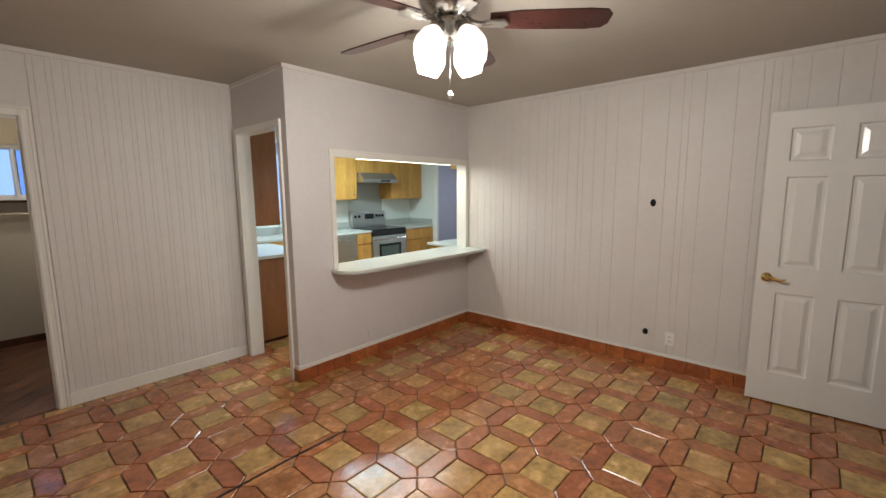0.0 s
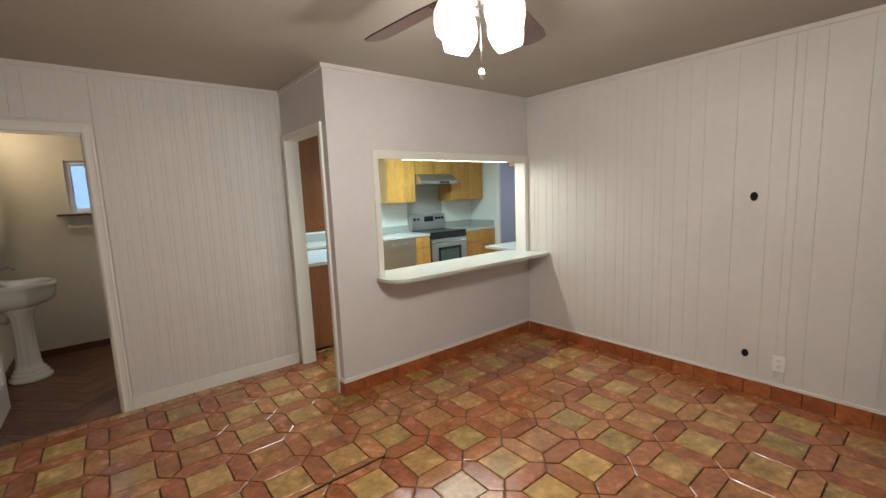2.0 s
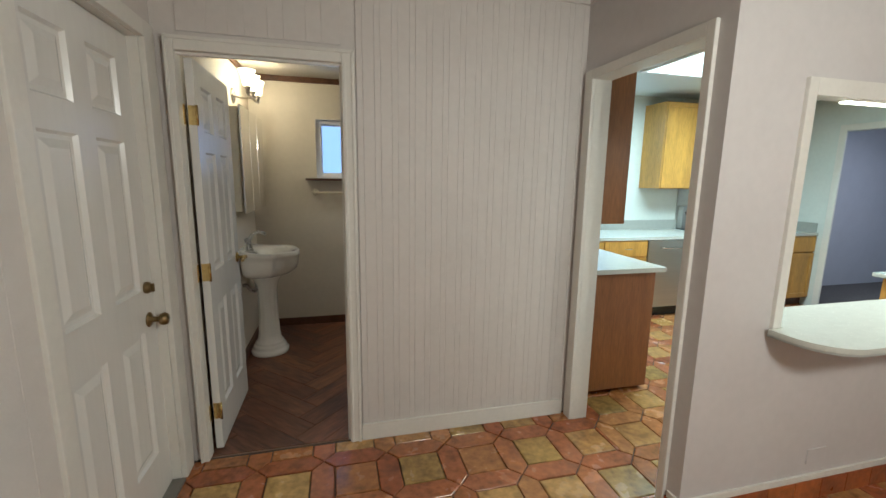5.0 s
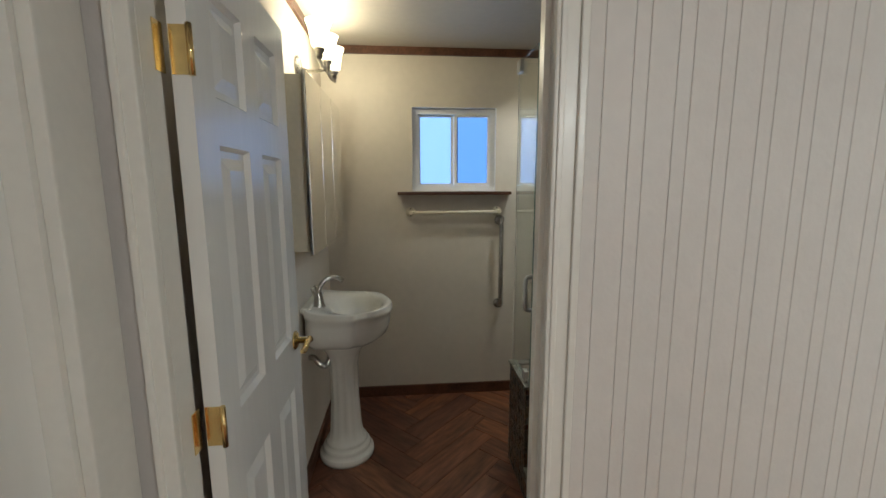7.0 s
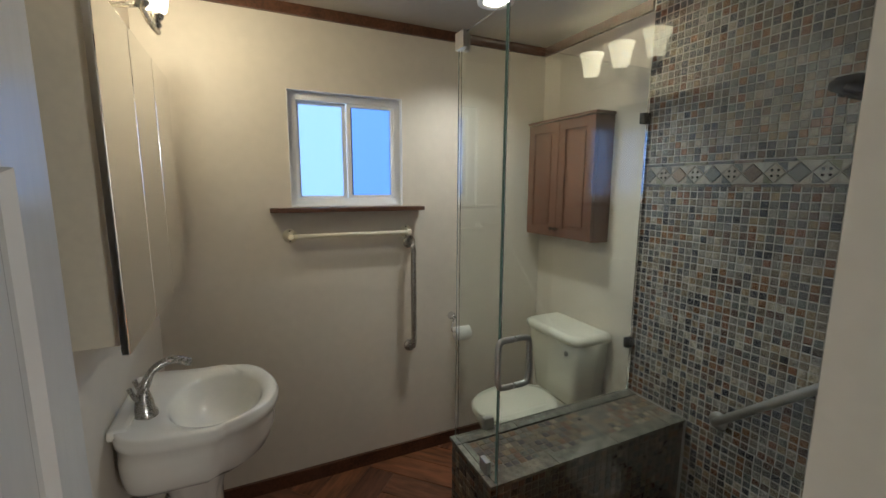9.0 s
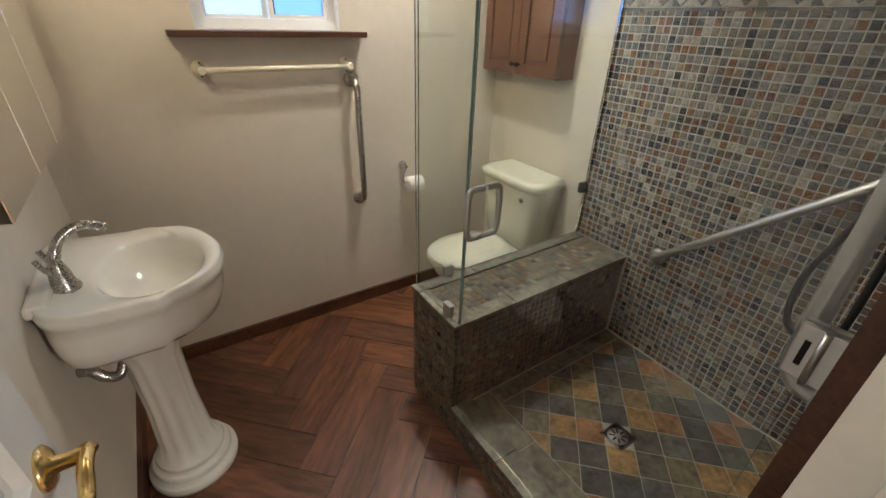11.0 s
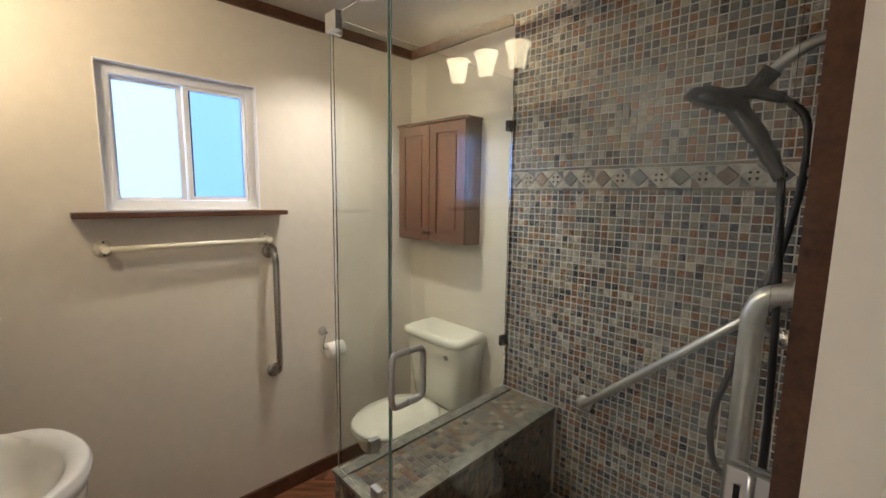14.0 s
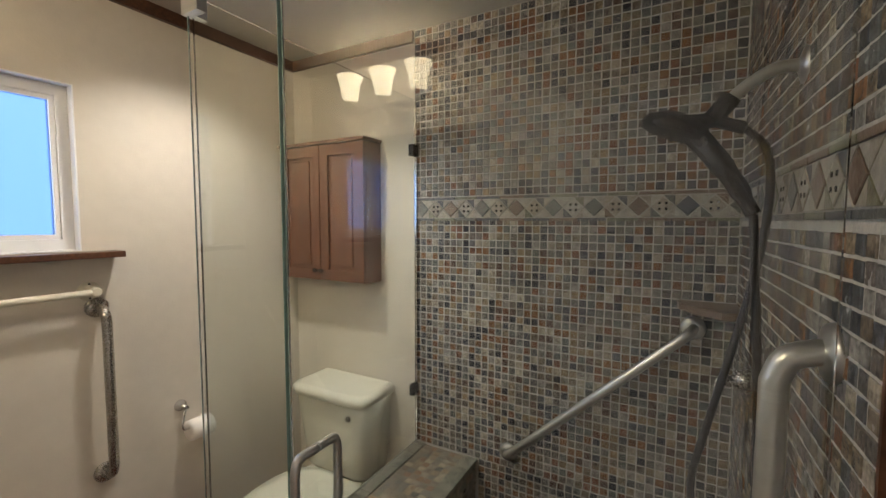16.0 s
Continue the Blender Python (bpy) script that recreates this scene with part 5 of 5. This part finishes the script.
for k in range(5):
    bm.faces.new((bm.verts[k], bm.verts[(k + 1) % 5], bm.verts[5 + (k + 1) % 5], bm.verts[5 + k]))
part("canopy", bm, STEEL, hd)
part("switch_panel", box(4.95, 5.15, 5.391, 5.3945, 1.712, 1.738), BLACK, hd)
wk = tagged(thing("window_2", "kitchen window with white slatted blinds", "window"), kind="structure")
part("window_frame", boxes((2.85, 2.90, 5.93, 5.98, 1.08, 2.33), (3.73, 3.78, 5.93, 5.98, 1.08, 2.33), (2.90, 3.73, 5.93, 5.98, 1.08, 1.13), (2.90, 3.73, 5.93, 5.98, 2.28, 2.33)), VINYL, wk)
part("pane", box(2.90, 3.73, 5.95, 5.956, 1.13, 2.28), FROSTED, wk).visible_shadow = False
bl = thing("window_blind", "white horizontal slatted blind, lowered", "blind", at=(0, 0, 0))
bm = boxes((0, 0.82, -0.012, 0.012, -0.001, 0.001))
bm.transform(Matrix.Rotation(radians(35), 4, "X"))
slat = mesh("slat", bm, VINYL)
for k in range(46):
    o = new("slat", slat)
    o.parent, o.location = bl, (2.905, 5.915, 1.12 + 0.025 * k)
part("headrail", box(2.90, 3.73, 5.902, 5.93, 2.275, 2.31), VINYL, bl)
ks = thing("kitchen_faucet", "chrome kitchen faucet behind the sink", "faucet", at=(3.30, 5.82, 0.905))
part("spout", tube(bmesh.new(), spline([(0, 0, 0.0), (0, 0, 0.14), (0, -0.05, 0.19), (0, -0.13, 0.16)]), 0.011, 12), CHROME, ks)
part("base", box(-0.1, 0.1, -0.025, 0.025, 0.0005, 0.02, bevel=0.006), CHROME, ks)
cl = thing("kitchen_ceiling_light", "large flat kitchen ceiling light, lit", "ceiling light", at=(0, 0, 0))
part("frame", boxes((3.08, 3.11, 4.15, 4.85, 2.42, H), (4.39, 4.42, 4.15, 4.85, 2.42, H), (3.11, 4.39, 4.15, 4.18, 2.42, H), (3.11, 4.39, 4.82, 4.85, 2.42, H)), VINYL, cl)
part("diffuser", box(3.11, 4.39, 4.18, 4.82, 2.425, 2.43), TUBE, cl)
hl = thing("strip_light", "slim lit strip light under the hatch head", "strip light", at=(0, 0, 0))
part("housing", box(2.58, 3.88, 2.915, 2.955, 1.832, 1.8358), VINYL, hl)
part("tube", box(2.59, 3.87, 2.92, 2.95, 1.824, 1.8318, bevel=0.002), WARMTUBE, hl)


# ---- small pieces: tiles and planks ----
# terracotta floor: squares framed by pointed pickets
P, B = 0.33, 0.118
floor = bpy.data.objects["floor"]
A = P - B
g = 0.0058


def regions(x, y):
    return (XW - 0.06 < x < XR and -0.70 < y < YL) or (3.15 < x < 4.0 and -0.82 < y <= -0.70) or (1.86 < x < 6.15 and 2.955 < y < 5.9)


half = A / 2 - g / 2
sq = [(-half, -half), (half, -half), (half, half), (-half, half)]
L = P / 2 - g * 0.7
w = B / 2 - g / 2
pk = [(-L, 0), (-L + w, -w), (L - w, -w), (L, 0), (L - w, w), (-L + w, w)]
near = []
joined = {"square": bmesh.new(), "picket": bmesh.new()}
shapes = {}
rows = {"dining": (XW - 0.03, XR, -0.70, YL - 0.002), "kitchen": (1.89, 6.14, 2.957, 5.88)}
tr = random.Random(9)
for i in range(-8, 14):
    for j in range(-8, 15):
        cx, cy = 1.87 + i * P, 1.485 + j * P
        for kind, poly, px, py in (("square", sq, cx, cy), ("picket", pk, cx, cy + P / 2), ("picket", [(-q, p) for p, q in pk], cx + P / 2, cy)):
            full = [(px + p, py + q) for p, q in poly]
            for room, (x0, x1, y0, y1) in rows.items():
                if room == "kitchen":
                    x0 = 1.995
                c = clip_poly(full, x0, x1, y0, y1)
                if room == "dining" and c and px > 1.88 and py > YP:
                    c = clip_poly(c, x0, 1.994, y0, y1) if py > 2.9 else clip_poly(c, x0, x1, y0, YP + 0.02)
                if not c or area(c) < 0.0008:
                    continue
                whole = abs(area(c) - area(full)) < 1e-6
                z1 = tr.uniform(-0.0016, 0.0012)
                if whole and room == "dining" and 0.35 < px < 3.45 and 0.75 < py < 3.72 and len(near) < 300:
                    key = (kind, px == cx)
                    if key not in shapes:
                        bm = bmesh.new()
                        pillow(bm, [(p, q) for p, q in poly], -0.012, 0.0, 0.0045)
                        shapes[key] = mesh(kind + "_tile", bm, SQUARE if kind == "square" else PICKET)
                    o = new(kind + "_tile", shapes[key])
                    o.parent = floor
                    o.matrix_basis = pose(px, py, z1, tr.uniform(-0.15, 0.15), tr.uniform(-0.15, 0.15), tr.uniform(-0.8, 0.8))
                    near.append(o)
                else:
                    pillow(joined[kind], c, -0.012, z1, 0.0045)
for kind, mat in (("square", SQUARE_I), ("picket", PICKET_I)):
    tagged(part(kind + "_tiles", joined[kind], mat, floor), kind="stuff")
# a lifted dark crack strip between two rows of tiles
single("floor_crack", slab(bmesh.new(), [(0.88, 1.972), (1.35, 1.984), (1.72, 1.983), (1.72, 1.994), (1.35, 1.997), (0.88, 1.984)], -0.004, 0.0022), HOLE, "open dark crack along the terracotta joints", "crack")

# base tiles along the pass-through and right walls
base = thing("base_tiles", "orange terracotta base tiles along the wall foot", "skirting tiles", at=(0, 0, 0))
tagged(base, kind="structure")
a = 1.875
while a < XR - 0.03:
    b = min(a + 0.165, XR - 0.011)
    part("base_tile", box(a + 0.002, b - 0.002, YP - 0.011, YP, 0.0, 0.103, bevel=0.002), BASETILE, base)
    a = b if b < XR - 0.012 else XR
for k in range(22):
    b = YP - 0.012 - 0.165 * k
    lo = max(b - 0.165, -0.70)
    if b - lo > 0.02:
        part("base_tile", box(XR - 0.011, XR + 0.004, lo + 0.002, b - 0.002, 0.0, 0.103, bevel=0.002), BASETILE, base)
part("base_tile", box(1.874, 1.885, YP + 0.002, 2.912, 0.0, 0.103, bevel=0.002), BASETILE, base)

# herringbone planks in the bathroom
fb = bpy.data.objects["floor_bathroom"]
W, N = 0.152, 4
S = W * 0.70711


def lay(u, v, du, dv, mat):
    e = 0.0015
    c = [(u * W + e, v * W + e), ((u + du) * W - e, v * W + e), ((u + du) * W - e, (v + dv) * W - e), (u * W + e, (v + dv) * W - e)]
    poly = [(0.326 + (p - q) * 0.70711, 0.107 + (p + q) * 0.70711) for p, q in c]
    poly = clip_poly(poly, XW + 0.001, XE + 0.002, YL + 0.028, YN - 0.001)
    if poly and area(poly) > 0.0008:
        parts = [poly]
        cx, cy = sum(p[0] for p in poly) / len(poly), sum(p[1] for p in poly) / len(poly)
        if min(p[0] for p in poly) > 0.83 and cy < BY1 - 0.1:
            return
        bm = bmesh.new()
        pillow(bm, poly, -0.006, 0.0, 0.001)
        part("plank", bm, mat, fb)


for k in range(-10, 60):
    for j in range(-4, 5):
        lay(k + 2 * N * j, k, N, 1, PLANK_A)
        lay(k, k - 2 * N + 1 + 2 * N * j, 1, N, PLANK_B)


# slate mosaic: small squares, a diamond border at eye height
def mosaic(name, parent, m, u0, u1, v0, v1, skip=None, mat=MOSAIC, singly=False, seed=1, pitch=0.0298):
    """Mosaic over a rectangle in the plane of m (x along, y up, z outward)."""
    r = random.Random(seed)
    nu, nv = max(1, round((u1 - u0) / pitch)), max(1, round((v1 - v0) / pitch))
    pu, pv = (u1 - u0) / nu, (v1 - v0) / nv
    verts, faces = [], []
    for i in range(nu):
        for j in range(nv):
            cu, cv = u0 + (i + 0.5) * pu, v0 + (j + 0.5) * pv
            if skip and skip[0] < cv < skip[1]:
                continue
            hu, hv = pu / 2 - r.uniform(0.0016, 0.0027), pv / 2 - r.uniform(0.0016, 0.0027)
            top, s = r.uniform(0.0014, 0.0032), 0.0016
            rot = r.uniform(-0.03, 0.03)
            ring = []
            for k in (0, 1):
                for a, b in ((-1, -1), (1, -1), (1, 1), (-1, 1)):
                    x, y = a * (hu - s * k) + r.uniform(-0.0006, 0.0006), b * (hv - s * k) + r.uniform(-0.0006, 0.0006)
                    ring.append((cu + x - rot * y, cv + y + rot * x, top - (0 if k else 0.0011)))
                if k == 0:
                    ring = [(p[0], p[1], 0.0) for p in ring] + ring
            f = [(8, 9, 10, 11)] + [(q + e, q + (e + 1) % 4, q + 4 + (e + 1) % 4, q + 4 + e) for q in (0, 4) for e in range(4)]
            if singly:
                me = bpy.data.meshes.new("mosaic_tile")
                me.from_pydata([m @ Vector(p) for p in ring], [], f)
                me.materials.append(mat)
                new("mosaic_tile", me).parent = parent
            else:
                n0 = len(verts)
                verts += [m @ Vector(p) for p in ring]
                faces += [tuple(n0 + q for q in face) for face in f]
    if not singly:
        me = bpy.data.meshes.new(name)
        me.from_pydata(verts, [], faces)
        me.materials.append(mat)
        o = new(name, me)
        o.parent = parent
        tagged(o, kind="stuff")


def plane(origin, u, v):
    u, v = Vector(u), Vector(v)
    w = u.cross(v)
    return Matrix(((u.x, v.x, w.x, origin[0]), (u.y, v.y, w.y, origin[1]), (u.z, v.z, w.z, origin[2]), (0, 0, 0, 1)))


G0, G1 = 1.578, 1.682          # the border
right = plane((XE, YS, 0), (0, -1, 0), (0, 0, 1))
south = plane((XE, YS, 0), (-1, 0, 0), (0, 0, 1))
part("mosaic_bed", box(XE - 0.0005, XE + 0.005, YS + 0.004, BY1 - 0.001, 0.099, HB), MOSGROUT, wall_tiled)
wall_shower = structure("wall_shower", box(0.791, XE - 0.0006, YS + 0.0042, YS + 0.0052, 0.099, HB), MOSGROUT, "slate mosaic wall behind the shower head")
mosaic("mosaic_tiles", wall_tiled, right, -(BY1 - YS), -0.008, BZ, HB, (G0, G1), seed=2)
mosaic("mosaic_tiles", wall_tiled, right, -(BY0 - YS - 0.006), -0.008, 0.138, BZ, seed=3)
south = plane((0, YS + 0.005, 0), (-1, 0, 0), (0, 0, 1))
mosaic("mosaic_tiles", wall_shower, south, -(XE - 0.006), -0.795, 0.138, HB, (G0, G1), seed=4)


def border(parent, m, length):
    """Dark liners, diamonds in slate colours, pale four-dot squares between, filled out with triangles."""
    zc, h = (G0 + G1) / 2, 0.036
    for z in (G0 + 0.008, G1 - 0.008):
        for k in range(int(length / 0.1) + 1):
            a, b = k * 0.1, min(k * 0.1 + 0.097, length)
            if b - a > 0.01:
                bm = box(a, b, z - 0.0055, z + 0.0055, 0, 0.006, bevel=0.0012)
                bm.transform(m)
                part("liner", bm, SLATEDARK, parent)
    n = int(length / (2 * h))
    for k in range(n + 1):
        c = h + 2 * h * k
        for tri, mt in (([(c - h, zc - h), (c - 0.002, zc - h), (c - h, zc - 0.002)], SLATEDARK if k % 2 else SLATELIGHT), ([(c + 0.002, zc - h), (c + h, zc - h), (c + h, zc - 0.002)], SLATELIGHT),
                        ([(c + h, zc + 0.002), (c + h, zc + h), (c + 0.002, zc + h)], SLATEDARK if k % 2 else SLATELIGHT), ([(c - 0.002, zc + h), (c - h, zc + h), (c - h, zc + 0.002)], SLATELIGHT)):
            tri = clip_poly(tri, 0, length, 0, 9)
            if tri and area(tri) > 5e-5:
                bm = bmesh.new()
                pillow(bm, tri, 0, 0.0048, 0.001)
                bm.transform(m)
                part("corner_tile", bm, mt, parent)
        q = h - 0.003
        dia = clip_poly([(c - q, zc), (c, zc - q), (c + q, zc), (c, zc + q)], 0, length, 0, 9)
        if not dia or area(dia) < 1e-4:
            continue
        bm = bmesh.new()
        pillow(bm, dia, 0, 0.0056, 0.0015)
        bm.transform(m)
        d = part("diamond_tile", bm, SLATELIGHT if k % 2 else SLATEDARK, parent)
        if k % 2 and c + q < length:
            for dx, dz in ((-0.010, 0.010), (0.010, 0.010), (-0.010, -0.010), (0.010, -0.010)):
                bm = box(c + dx - 0.0038, c + dx + 0.0038, zc + dz - 0.0038, zc + dz + 0.0038, 0.005, 0.0064)
                bm.transform(m)
                part("dot", bm, BLACK, d)


border(wall_tiled, plane((XE, BY1 - 0.002, 0), (0, -1, 0), (0, 0, 1)), BY1 - YS - 0.010)
border(wall_shower, plane((XE - 0.008, YS + 0.005, 0), (-1, 0, 0), (0, 0, 1)), XE - 0.80)

front = plane((0, BY0 + 0.006, 0), (1, 0, 0), (0, 0, 1))
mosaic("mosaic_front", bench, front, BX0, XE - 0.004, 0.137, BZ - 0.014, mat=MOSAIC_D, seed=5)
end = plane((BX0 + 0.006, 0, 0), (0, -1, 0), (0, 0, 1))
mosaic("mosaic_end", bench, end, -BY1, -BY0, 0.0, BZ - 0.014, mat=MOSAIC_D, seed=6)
topm = plane((0, 0, BZ - 0.0145), (1, 0, 0), (0, 1, 0)) @ Matrix.Translation((0, 0, 0.006))
mosaic("mosaic_top", bench, topm, BX0 + 0.053, XE - 0.004, BY0 + 0.061, BY1 - 0.061, mat=MOSAIC_O, singly=True, seed=7)
part("top_bed", box(BX0 + 0.05, XE - 0.002, BY0 + 0.058, BY1 - 0.058, BZ - 0.0138, BZ - 0.0078), BENCHGROUT, bench)
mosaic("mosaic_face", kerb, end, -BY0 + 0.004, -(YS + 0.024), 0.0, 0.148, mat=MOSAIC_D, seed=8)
